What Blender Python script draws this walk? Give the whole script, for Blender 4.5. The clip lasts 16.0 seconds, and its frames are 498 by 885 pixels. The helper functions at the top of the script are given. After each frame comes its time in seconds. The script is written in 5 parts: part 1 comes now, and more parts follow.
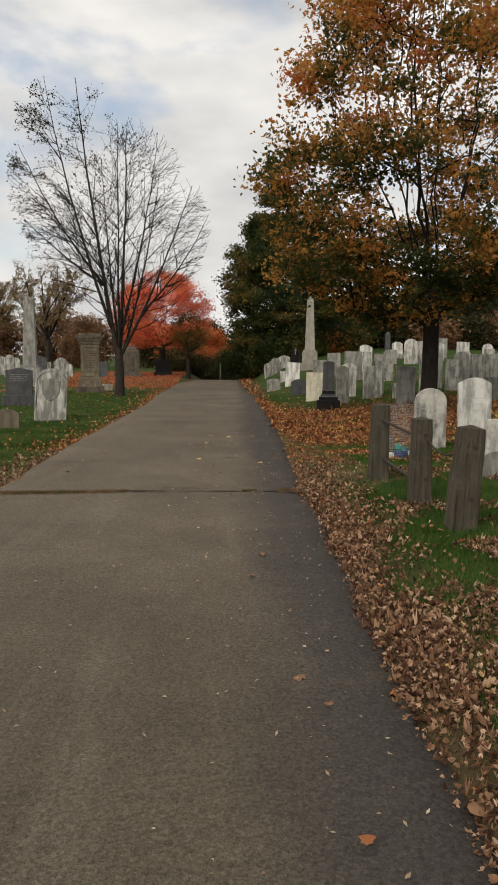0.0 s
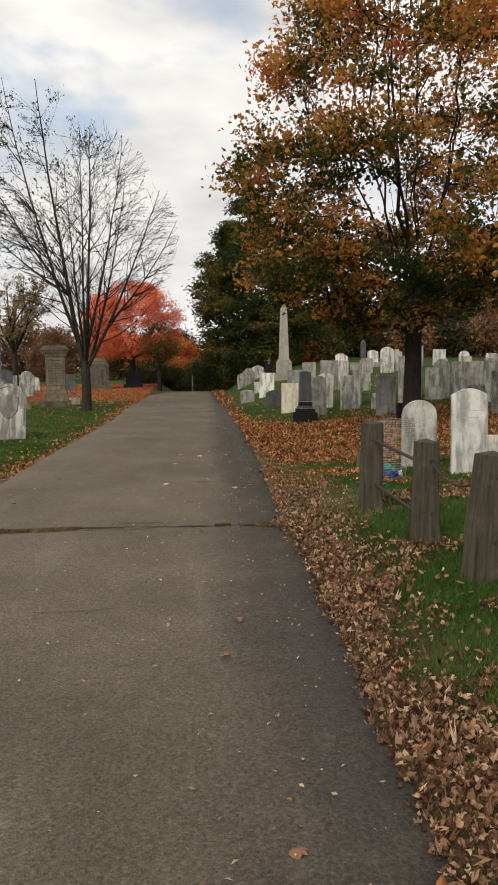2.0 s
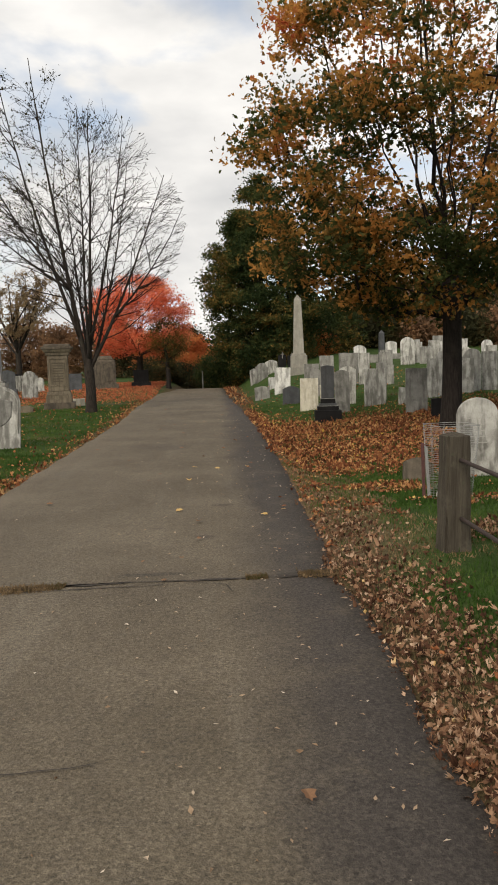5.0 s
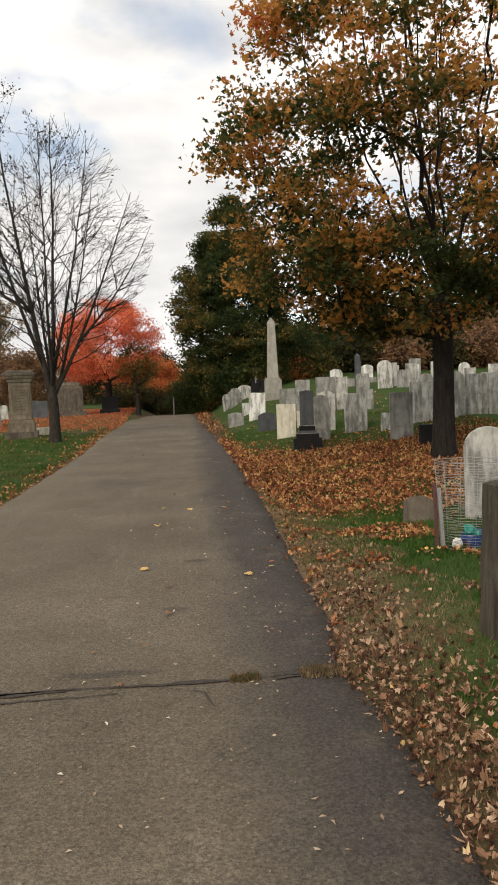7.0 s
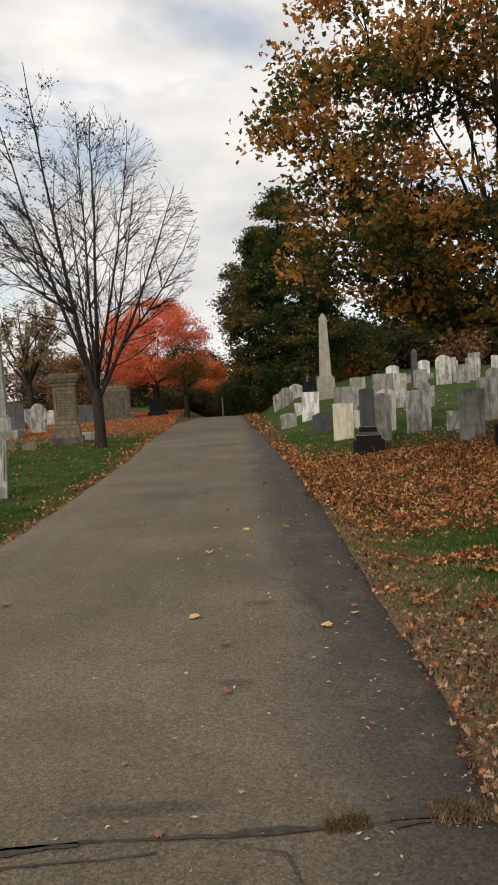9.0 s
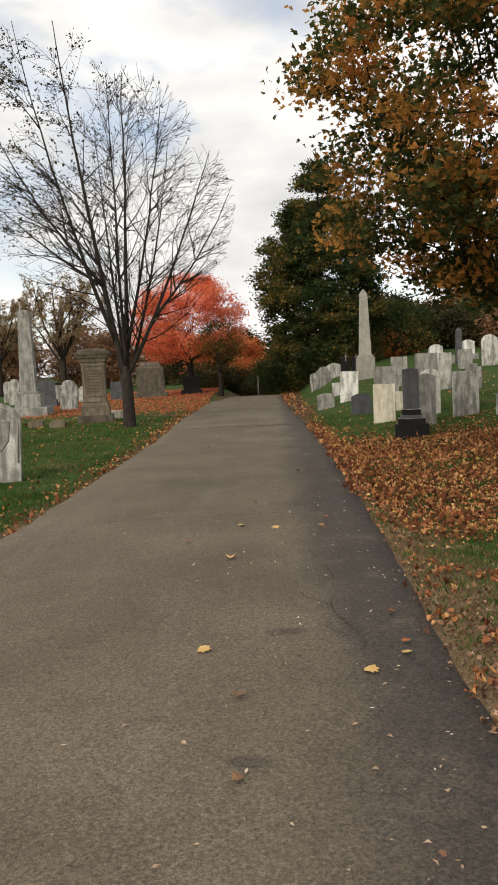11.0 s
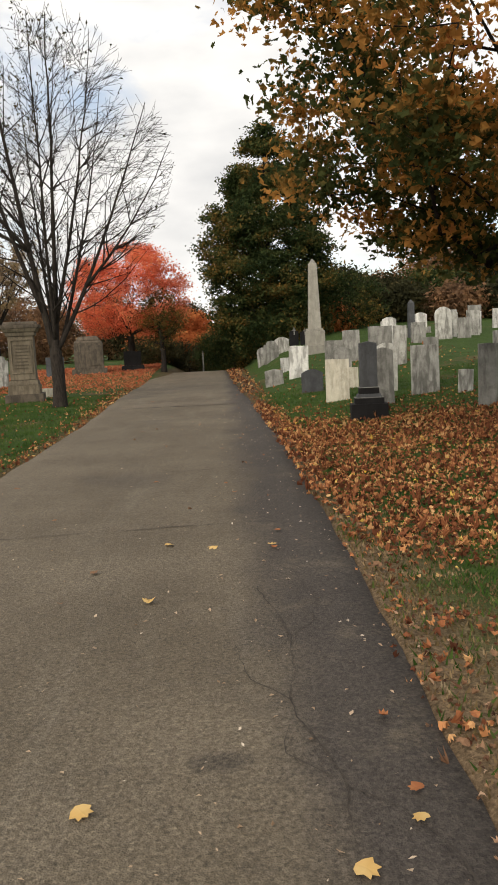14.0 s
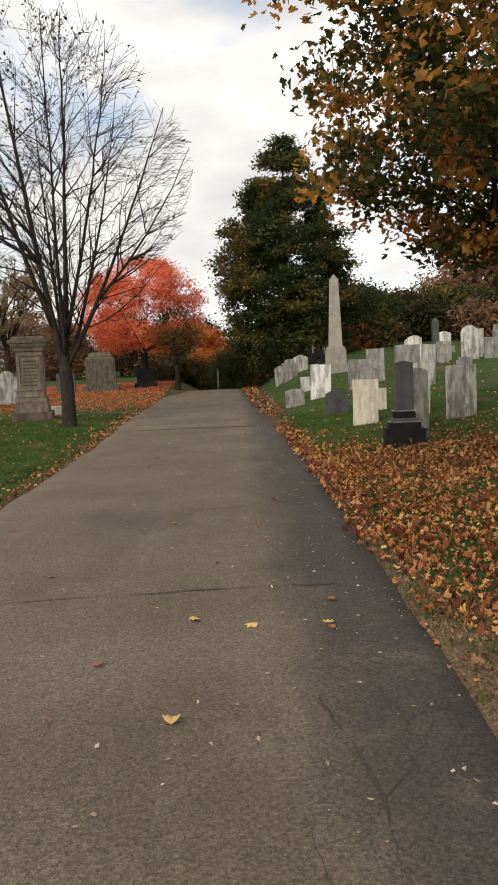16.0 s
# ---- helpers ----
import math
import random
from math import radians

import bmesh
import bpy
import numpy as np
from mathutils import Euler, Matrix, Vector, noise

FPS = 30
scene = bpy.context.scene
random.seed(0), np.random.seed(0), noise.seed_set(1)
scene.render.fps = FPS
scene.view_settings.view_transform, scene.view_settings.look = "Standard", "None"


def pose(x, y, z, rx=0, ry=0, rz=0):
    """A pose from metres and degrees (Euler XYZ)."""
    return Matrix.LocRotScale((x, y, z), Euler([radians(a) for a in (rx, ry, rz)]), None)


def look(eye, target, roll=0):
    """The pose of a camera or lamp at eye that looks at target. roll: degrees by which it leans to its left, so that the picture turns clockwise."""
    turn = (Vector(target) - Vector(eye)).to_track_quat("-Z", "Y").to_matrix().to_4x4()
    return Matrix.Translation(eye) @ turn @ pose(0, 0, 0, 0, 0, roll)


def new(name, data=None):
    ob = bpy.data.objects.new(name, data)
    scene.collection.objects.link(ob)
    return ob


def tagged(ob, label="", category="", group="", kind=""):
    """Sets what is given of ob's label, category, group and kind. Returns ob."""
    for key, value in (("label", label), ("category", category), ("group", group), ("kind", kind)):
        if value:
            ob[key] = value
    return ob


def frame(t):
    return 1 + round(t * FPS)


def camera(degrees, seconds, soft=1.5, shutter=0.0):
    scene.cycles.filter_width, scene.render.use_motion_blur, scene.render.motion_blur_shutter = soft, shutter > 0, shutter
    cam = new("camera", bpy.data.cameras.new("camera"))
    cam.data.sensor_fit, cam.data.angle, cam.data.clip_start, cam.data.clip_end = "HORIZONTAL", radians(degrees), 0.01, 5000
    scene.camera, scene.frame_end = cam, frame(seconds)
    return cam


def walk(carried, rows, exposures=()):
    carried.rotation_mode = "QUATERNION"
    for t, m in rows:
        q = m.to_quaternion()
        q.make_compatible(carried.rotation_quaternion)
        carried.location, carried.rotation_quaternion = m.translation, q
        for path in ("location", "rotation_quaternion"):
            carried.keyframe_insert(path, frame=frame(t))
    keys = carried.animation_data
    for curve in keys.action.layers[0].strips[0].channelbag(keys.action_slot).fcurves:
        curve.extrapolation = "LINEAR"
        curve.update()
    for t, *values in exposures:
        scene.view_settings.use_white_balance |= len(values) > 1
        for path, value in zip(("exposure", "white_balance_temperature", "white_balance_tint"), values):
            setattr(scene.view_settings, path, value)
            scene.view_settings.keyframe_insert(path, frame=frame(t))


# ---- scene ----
cam = camera(34.0, 16.0, soft=1.8)

PATH = [
    (0, (0.12, 0.185, 1.57), (0.154, 2.173, 1.359), 0.4),
    (0.5, (0.106, 0.521, 1.582), (0.229, 2.507, 1.381), -0.8),
    (1, (0.117, 0.854, 1.561), (0.331, 2.834, 1.381), -0.6),
    (1.5, (0.176, 1.176, 1.595), (0.341, 3.161, 1.411), 0.3),
    (2, (0.166, 1.499, 1.597), (0.263, 3.488, 1.41), -0.4),
    (2.5, (0.133, 1.895, 1.59), (0.239, 3.884, 1.413), -0.4),
    (3, (0.159, 2.252, 1.624), (0.197, 4.246, 1.469), 0.8),
    (3.5, (0.13, 2.597, 1.591), (0.164, 4.591, 1.444), 0.0),
    (4, (0.064, 2.916, 1.616), (0.138, 4.909, 1.459), -1.9),
    (4.5, (0.057, 3.345, 1.595), (0.136, 5.335, 1.407), -2.0),
    (4.7, (0.049, 3.442, 1.61), (0.117, 5.431, 1.41), -1.7),
    (6.8, (0.045, 5.02, 1.637), (0.187, 7.008, 1.468), -2.0),
    (7, (0.046, 5.145, 1.635), (0.188, 7.135, 1.493), -2.2),
    (7.5, (0.07, 5.616, 1.63), (0.148, 7.611, 1.513), -1.6),
    (8, (0.037, 5.934, 1.628), (0.017, 7.931, 1.529), -2.6),
    (8.2, (-0.006, 6.095, 1.64), (-0.002, 8.093, 1.536), -3.4),
    (10.3, (-0.026, 7.445, 1.616), (0.019, 9.437, 1.443), -2.9),
    (10.5, (-0.016, 7.575, 1.599), (0.016, 9.568, 1.441), -2.8),
    (11, (0.049, 7.892, 1.615), (-0.02, 9.882, 1.431), -2.7),
    (11.5, (0.056, 8.179, 1.595), (-0.038, 10.165, 1.372), -2.6),
    (12, (0.051, 8.525, 1.613), (0.025, 10.514, 1.409), -2.7),
    (12.5, (0.148, 8.889, 1.614), (0.076, 10.876, 1.404), -2.7),
    (13, (0.161, 9.185, 1.602), (0.098, 11.173, 1.394), -2.6),
    (13.5, (0.129, 9.491, 1.621), (0.169, 11.48, 1.406), -3.4),
    (14, (0.139, 9.807, 1.588), (0.195, 11.791, 1.337), -2.8),
    (14.5, (0.126, 10.206, 1.584), (0.146, 12.182, 1.277), -2.0),
    (15, (0.01, 10.489, 1.61), (0.057, 12.468, 1.327), -3.8),
    (15.5, (-0.053, 10.863, 1.577), (0.021, 12.847, 1.334), -3.2),
    (16, (-0.053, 11.22, 1.598), (-0.022, 13.209, 1.391), -2.2),
]
EXPOSURES = [(0, 0.27, 6800, 10), (0.7, 0.38, 6800, 10), (1.5, 0.51, 6800, 10), (2.5, 0.38, 6800, 10), (3.5, 0.33, 6800, 10), (4.7, 0.43, 6800, 10), (7, 0.59, 6800, 10), (8, 0.37, 6800, 10), (10.5, 0.53, 6800, 10), (11, 0.57, 6800, 10), (11.5, 0.37, 6800, 10), (12.5, 0.49, 6800, 10), (13.5, 0.53, 6800, 10), (14.5, 0.66, 6800, 10), (15.5, 0.55, 6800, 10), (16, 0.58, 6800, 10)]
walk(cam, [(t, look(eye, target, roll)) for t, eye, target, roll in PATH], EXPOSURES)

# ---- light ----
world = bpy.data.worlds.new("overcast_sky")
scene.world = world
world.use_nodes = True
wn, wl = world.node_tree.nodes, world.node_tree.links
wn.clear()
w_out, w_bg = wn.new("ShaderNodeOutputWorld"), wn.new("ShaderNodeBackground")
w_sky = wn.new("ShaderNodeTexSky")
w_sky.sky_type, w_sky.sun_disc = "NISHITA", False
w_sky.sun_elevation, w_sky.sun_rotation = radians(38), radians(215)
w_gain = wn.new("ShaderNodeVectorMath")
w_gain.operation = "SCALE"
w_gain.inputs["Scale"].default_value = 0.12
w_tc, w_map = wn.new("ShaderNodeTexCoord"), wn.new("ShaderNodeMapping")
w_map.inputs["Scale"].default_value = (1.0, 1.0, 2.6)
w_map.inputs["Rotation"].default_value = (0.0, 0.12, 0.35)
w_cl = wn.new("ShaderNodeTexNoise")
w_cl.inputs["Scale"].default_value, w_cl.inputs["Detail"].default_value = 2.3, 7.0
w_cl.inputs["Roughness"].default_value, w_cl.inputs["Distortion"].default_value = 0.52, 0.35
w_rm = wn.new("ShaderNodeMapRange")
w_rm.inputs["From Min"].default_value, w_rm.inputs["From Max"].default_value = 0.33, 0.50
w_sh = wn.new("ShaderNodeTexNoise")
w_sh.inputs["Scale"].default_value, w_sh.inputs["Detail"].default_value = 5.0, 5.0
w_cr = wn.new("ShaderNodeValToRGB")
w_cr.color_ramp.elements[0].position, w_cr.color_ramp.elements[0].color = 0.3, (0.50, 0.51, 0.525, 1)
w_cr.color_ramp.elements[1].position, w_cr.color_ramp.elements[1].color = 0.68, (0.78, 0.775, 0.765, 1)
w_mix = wn.new("ShaderNodeMix")
w_mix.data_type = "RGBA"
wl.new(w_tc.outputs["Generated"], w_map.inputs["Vector"])
wl.new(w_map.outputs["Vector"], w_cl.inputs["Vector"])
wl.new(w_map.outputs["Vector"], w_sh.inputs["Vector"])
wl.new(w_cl.outputs["Fac"], w_rm.inputs["Value"])
wl.new(w_sh.outputs["Fac"], w_cr.inputs["Fac"])
wl.new(w_sky.outputs["Color"], w_gain.inputs[0])
wl.new(w_rm.outputs["Result"], w_mix.inputs["Factor"])
wl.new(w_gain.outputs["Vector"], w_mix.inputs["A"])
wl.new(w_cr.outputs["Color"], w_mix.inputs["B"])
wl.new(w_mix.outputs["Result"], w_bg.inputs["Color"])
wl.new(w_bg.outputs["Background"], w_out.inputs["Surface"])
w_bg.inputs["Strength"].default_value = 1.0

sun_data = bpy.data.lights.new("sun", "SUN")
sun_data.energy, sun_data.angle, sun_data.color = 1.9, radians(40), (1.0, 0.92, 0.81)
sun_ob = new("sun", sun_data)
sun_ob.matrix_world = look((-20, -25, 30), (0, 10, 0))


# ---- materials ----
class Mat:
    """A node material with short calls for its nodes."""

    def __init__(self, name, rough=0.85, spec=0.3):
        self.m = bpy.data.materials.new(name)
        self.m.use_nodes = True
        self.t = self.m.node_tree
        self.b = self.t.nodes["Principled BSDF"]
        self.b.inputs["Roughness"].default_value = rough
        self.b.inputs["Specular IOR Level"].default_value = spec
        self.co = self.t.nodes.new("ShaderNodeTexCoord").outputs["Object"]
        self.geo = self.t.nodes.new("ShaderNodeNewGeometry")

    def put(self, sock, v):
        if hasattr(v, "is_output"):
            self.t.links.new(v, sock)
        elif isinstance(v, tuple) and len(v) == 3 and sock.type == "RGBA":
            sock.default_value = (*v, 1)
        else:
            sock.default_value = v

    def scaled(self, s, co=None):
        n = self.t.nodes.new("ShaderNodeMapping")
        self.put(n.inputs["Vector"], co or self.co)
        n.inputs["Scale"].default_value = s
        return n.outputs["Vector"]

    def noise(self, scale, detail=4.0, rough=0.55, co=None, dist=0.0):
        n = self.t.nodes.new("ShaderNodeTexNoise")
        self.put(n.inputs["Vector"], co or self.co)
        n.inputs["Scale"].default_value, n.inputs["Detail"].default_value = scale, detail
        n.inputs["Roughness"].default_value, n.inputs["Distortion"].default_value = rough, dist
        return n.outputs["Fac"]

    def cells(self, scale, out="Color", co=None):
        n = self.t.nodes.new("ShaderNodeTexVoronoi")
        self.put(n.inputs["Vector"], co or self.co)
        n.inputs["Scale"].default_value = scale
        return n.outputs[out]

    def ramp(self, fac, *stops):
        n = self.t.nodes.new("ShaderNodeValToRGB")
        self.put(n.inputs["Fac"], fac)
        e = n.color_ramp.elements
        while len(e) < len(stops):
            e.new(0.5)
        for el, (p, c) in zip(e, stops):
            el.position = p
            el.color = (*c, 1) if isinstance(c, tuple) else (c, c, c, 1)
        return n.outputs["Color"]

    def mix(self, fac, a, b, how="MIX"):
        n = self.t.nodes.new("ShaderNodeMix")
        n.data_type, n.blend_type = "RGBA", how
        self.put(n.inputs["Factor"], fac)
        self.put(n.inputs["A"], a)
        self.put(n.inputs["B"], b)
        return n.outputs["Result"]

    def math(self, op, a, b=0.0):
        n = self.t.nodes.new("ShaderNodeMath")
        n.operation = op
        self.put(n.inputs[0], a)
        self.put(n.inputs[1], b)
        return n.outputs[0]

    def span(self, v, lo, hi):
        n = self.t.nodes.new("ShaderNodeMapRange")
        n.interpolation_type = "SMOOTHSTEP"
        self.put(n.inputs["Value"], v)
        n.inputs["From Min"].default_value, n.inputs["From Max"].default_value = lo, hi
        return n.outputs["Result"]

    def axis(self, k):
        n = self.t.nodes.new("ShaderNodeSeparateXYZ")
        self.put(n.inputs[0], self.co)
        return n.outputs[k]

    def random(self):
        return self.t.nodes.new("ShaderNodeObjectInfo").outputs["Random"]

    def island(self):
        return self.geo.outputs["Random Per Island"]

    def finish(self, color, bump=None, depth=0.01, strength=0.6):
        self.put(self.b.inputs["Base Color"], color)
        if bump is not None:
            n = self.t.nodes.new("ShaderNodeBump")
            n.inputs["Strength"].default_value, n.inputs["Distance"].default_value = strength, depth
            self.put(n.inputs["Height"], bump)
            self.t.links.new(n.outputs["Normal"], self.b.inputs["Normal"])
        return self.m


def asphalt_material():
    k = Mat("worn_asphalt", 0.88, 0.25)
    grit = k.cells(120, "Distance")
    chips = k.ramp(k.cells(75, "Color"), (0.1, 0.2), (0.9, 0.8))
    fine = k.noise(55, 4, 0.7)
    mid = k.noise(9, 6, 0.7)
    blot = k.noise(0.6, 7, 0.65)
    streak = k.noise(1.0, 6, 0.65, k.scaled((1.9, 0.2, 1.0)))
    old = k.span(k.math("ADD", k.axis(1), k.math("MULTIPLY", blot, 3.0)), 4.5, 9.5)
    fresh = k.ramp(blot, (0.3, (0.064, 0.052, 0.035)), (0.7, (0.105, 0.087, 0.059)))
    worn = k.ramp(blot, (0.3, (0.089, 0.071, 0.048)), (0.7, (0.146, 0.119, 0.084)))
    base = k.mix(old, fresh, worn)
    base = k.mix(k.math("MULTIPLY", k.span(streak, 0.50, 0.72), 0.55), base, (0.160, 0.135, 0.100))
    base = k.mix(k.math("MULTIPLY", k.span(mid, 0.45, 0.75), 0.42), base, (0.078, 0.066, 0.053))
    wob = k.math("ADD", k.axis(0), k.math("MULTIPLY", k.math("SUBTRACT", k.noise(0.9, 6, 0.65, k.scaled((1.0, 0.5, 1.0))), 0.5), 1.1))
    edge = k.span(wob, 0.02, 0.62)
    base = k.mix(k.math("MULTIPLY", k.math("MULTIPLY", edge, k.span(k.noise(1.6, 6, 0.7), 0.2, 0.5)), 0.86), base, (0.045, 0.038, 0.034))
    patch = k.span(k.noise(0.5, 4, 0.55, k.scaled((1.0, 0.7, 1.0))), 0.58, 0.68)
    base = k.mix(k.math("MULTIPLY", patch, 0.35), base, (0.070, 0.060, 0.050))
    base = k.mix(k.math("MULTIPLY", k.span(k.noise(1.7, 6, 0.7, k.scaled((0.7, 1.6, 1.0))), 0.63, 0.76), 0.6), base, (0.048, 0.040, 0.033))
    for px, py, rx, ry in ((0.06, 12.73, 0.15, 0.10), (-0.12, 11.1, 0.13, 0.08), (-0.5, 9.78, 0.35, 0.07)):
        sep = k.math("ADD", k.math("POWER", k.math("DIVIDE", k.math("SUBTRACT", k.axis(0), px), rx), 2.0), k.math("POWER", k.math("DIVIDE", k.math("SUBTRACT", k.axis(1), py), ry), 2.0))
        sep = k.math("ADD", sep, k.math("MULTIPLY", k.math("SUBTRACT", mid, 0.5), 2.2))
        spot = k.math("SUBTRACT", 1.0, k.span(sep, 0.1, 1.1))
        base = k.mix(k.math("MULTIPLY", spot, 0.58), base, (0.040, 0.034, 0.029))
    base = k.mix(0.65, base, k.ramp(fine, (0.28, 0.12), (0.78, 0.92)), "OVERLAY")
    base = k.mix(0.22, base, k.ramp(k.noise(20, 5, 0.7), (0.3, 0.2), (0.72, 0.82)), "OVERLAY")
    base = k.mix(0.5, base, chips, "SOFT_LIGHT")
    return k.finish(base, k.math("ADD", grit, k.math("MULTIPLY", fine, 0.8)), 0.006, 0.6)


def ground_material():
    k = Mat("turf", 0.95, 0.1)
    big = k.noise(0.35, 5, 0.6)
    mid = k.noise(2.2, 6, 0.65)
    fine = k.noise(38, 4, 0.7)
    green = k.ramp(mid, (0.25, (0.022, 0.042, 0.009)), (0.6, (0.046, 0.078, 0.018)), (0.8, (0.085, 0.098, 0.030)))
    brown = k.ramp(mid, (0.3, (0.070, 0.044, 0.024)), (0.7, (0.165, 0.105, 0.058)))
    c = k.mix(k.span(big, 0.56, 0.70), green, brown)
    # bare, dry strip along the lane
    x, y = k.axis(0), k.axis(1)
    wob = k.math("MULTIPLY", k.math("SUBTRACT", k.noise(1.3, 5), 0.5), 1.6)
    near = k.math("SUBTRACT", 1.0, k.span(k.math("ADD", k.math("ABSOLUTE", k.math("ADD", x, 0.88)), wob), 2.1, 2.9))
    far_y = k.span(k.math("ADD", y, wob), 9.0, 10.5)
    end_y = k.math("SUBTRACT", 1.0, k.span(k.math("ADD", y, wob), 16.0, 19.0))
    strip = k.math("MULTIPLY", near, k.math("MULTIPLY", far_y, end_y))
    tan = k.ramp(fine, (0.3, (0.10, 0.068, 0.040)), (0.7, (0.25, 0.175, 0.108)))
    edge = k.math("SUBTRACT", 1.0, k.span(k.math("ADD", k.math("ABSOLUTE", k.math("ADD", x, 0.9)), k.math("MULTIPLY", wob, 0.5)), 1.9, 2.5))
    c = k.mix(k.math("MULTIPLY", edge, 0.8), c, (0.085, 0.053, 0.031))
    c = k.mix(k.math("MULTIPLY", strip, 0.75), c, tan)
    c = k.mix(0.5, c, k.ramp(fine, (0.25, 0.15), (0.8, 0.85)), "OVERLAY")
    return k.finish(c, k.math("ADD", fine, k.math("MULTIPLY", mid, 2.0)), 0.04, 0.8)


def stone_material(name, lo, hi, stain, amount=0.6, rough=0.85):
    """Weathered stone with dark runs from the top and blotches."""
    k = Mat(name, rough, 0.18)
    sh = k.t.nodes.new("ShaderNodeVectorMath")
    sh.operation = "ADD"
    k.put(sh.inputs[0], k.co)
    comb = k.t.nodes.new("ShaderNodeCombineXYZ")
    rnd = k.random()
    k.put(comb.inputs[0], k.math("MULTIPLY", rnd, 57.0))
    k.put(comb.inputs[2], k.math("MULTIPLY", rnd, 31.0))
    k.put(sh.inputs[1], comb.outputs[0])
    co = sh.outputs[0]
    mid = k.noise(4.0, 6, 0.65, co)
    runs = k.noise(1.0, 6, 0.62, k.scaled((7.5, 6.0, 1.5), co))
    runs2 = k.noise(1.0, 4, 0.6, k.scaled((30.0, 20.0, 3.0), co))
    fine = k.noise(90, 4, 0.7, co)
    c = k.ramp(mid, (0.28, lo), (0.72, hi))
    c = k.mix(k.math("MULTIPLY", k.span(runs, 0.42, 0.62), amount), c, stain)
    c = k.mix(k.math("MULTIPLY", k.span(runs2, 0.55, 0.75), amount * 0.22), c, stain)
    c = k.mix(k.math("MULTIPLY", k.span(k.noise(2.2, 7, 0.7, co), 0.52, 0.66), amount * 0.8), c, stain)
    tone = k.math("ADD", k.math("MULTIPLY", rnd, 0.34), 0.74)
    c = k.mix(1.0, c, k.ramp(tone, (0.0, 0.0), (1.0, 1.0)), "MULTIPLY")
    c = k.mix(0.35, c, k.ramp(fine, (0.25, 0.25), (0.8, 0.8)), "OVERLAY")
    return k.finish(c, k.math("ADD", mid, fine), 0.006, 0.5)


def bark_material(name, lo, hi):
    k = Mat(name, 0.95, 0.1)
    ridge = k.noise(1.0, 6, 0.65, k.scaled((26, 26, 5)))
    c = k.ramp(ridge, (0.3, lo), (0.7, hi))
    c = k.mix(k.math("MULTIPLY", k.span(k.noise(3, 4), 0.55, 0.7), 0.4), c, (hi[0] * 1.2, hi[1] * 1.3, hi[2] * 1.1))
    return k.finish(c, ridge, 0.03, 0.9)


def leaf_material(name, *stops, patch=1.0, lit=0.35, own=0.42, rise=None):
    """Leaves: tone by leaf and by patch of the crown; some light goes through."""
    k = Mat(name, 0.78, 0.06)
    f = k.math("ADD", k.math("MULTIPLY", k.island(), own), k.math("MULTIPLY", k.span(k.noise(patch, 3, 0.6), 0.32, 0.68), 1.0 - own))
    if rise:
        f = k.math("ADD", f, k.math("MULTIPLY", k.math("SUBTRACT", k.span(k.axis(2), rise[0], rise[1]), 0.5), rise[2]))
    c = k.ramp(f, *stops)
    m = k.finish(c)
    tr = k.t.nodes.new("ShaderNodeBsdfTranslucent")
    k.t.links.new(c, tr.inputs["Color"])
    ms = k.t.nodes.new("ShaderNodeMixShader")
    ms.inputs[0].default_value = lit
    k.t.links.new(k.b.outputs[0], ms.inputs[1])
    k.t.links.new(tr.outputs[0], ms.inputs[2])
    k.t.links.new(ms.outputs[0], k.t.nodes["Material Output"].inputs["Surface"])
    return m


def plain_material(name, color, rough=0.7, metal=0.0, vary=0.25, scale=25.0):
    k = Mat(name, rough, 0.4)
    k.b.inputs["Metallic"].default_value = metal
    n = k.noise(scale, 5, 0.65)
    lo, hi = tuple(v * (1 - vary) for v in color), tuple(min(1, v * (1 + vary)) for v in color)
    return k.finish(k.ramp(n, (0.3, lo), (0.7, hi)), n, 0.004, 0.4)


def post_material():
    k = Mat("weathered_post", 0.92, 0.15)
    grain = k.noise(1.0, 6, 0.7, k.scaled((38, 38, 2.2)))
    blot = k.noise(5, 5, 0.65)
    c = k.ramp(grain, (0.3, (0.030, 0.024, 0.018)), (0.7, (0.088, 0.076, 0.056)))
    c = k.mix(k.math("MULTIPLY", k.span(blot, 0.5, 0.72), 0.55), c, (0.128, 0.114, 0.088))
    c = k.mix(k.math("MULTIPLY", k.span(k.noise(9, 4), 0.62, 0.75), 0.6), c, (0.075, 0.088, 0.05))
    return k.finish(c, grain, 0.015, 0.9)


ASPHALT, TURF = asphalt_material(), ground_material()
MARBLE = stone_material("weathered_marble", (0.31, 0.30, 0.268), (0.58, 0.57, 0.52), (0.085, 0.08, 0.068), 0.7)
WHITE = stone_material("white_marble", (0.55, 0.54, 0.50), (0.76, 0.75, 0.71), (0.17, 0.165, 0.145), 0.7)
GREY = stone_material("grey_stone", (0.21, 0.205, 0.185), (0.38, 0.37, 0.335), (0.085, 0.08, 0.07), 0.6)
DARK = stone_material("dark_granite", (0.010, 0.009, 0.009), (0.019, 0.018, 0.018), (0.007, 0.007, 0.007), 0.4, 0.8)
SLATE = stone_material("grey_granite", (0.052, 0.054, 0.057), (0.095, 0.098, 0.10), (0.03, 0.03, 0.03), 0.4, 0.6)
CREAM = stone_material("cream_marble", (0.50, 0.46, 0.36), (0.66, 0.62, 0.51), (0.24, 0.21, 0.16), 0.5)
PALE_GRANITE = stone_material("pale_granite", (0.25, 0.235, 0.195), (0.36, 0.34, 0.29), (0.15, 0.14, 0.12), 0.35)
SAND = stone_material("brown_sandstone", (0.135, 0.110, 0.076), (0.215, 0.180, 0.130), (0.075, 0.062, 0.045), 0.6)
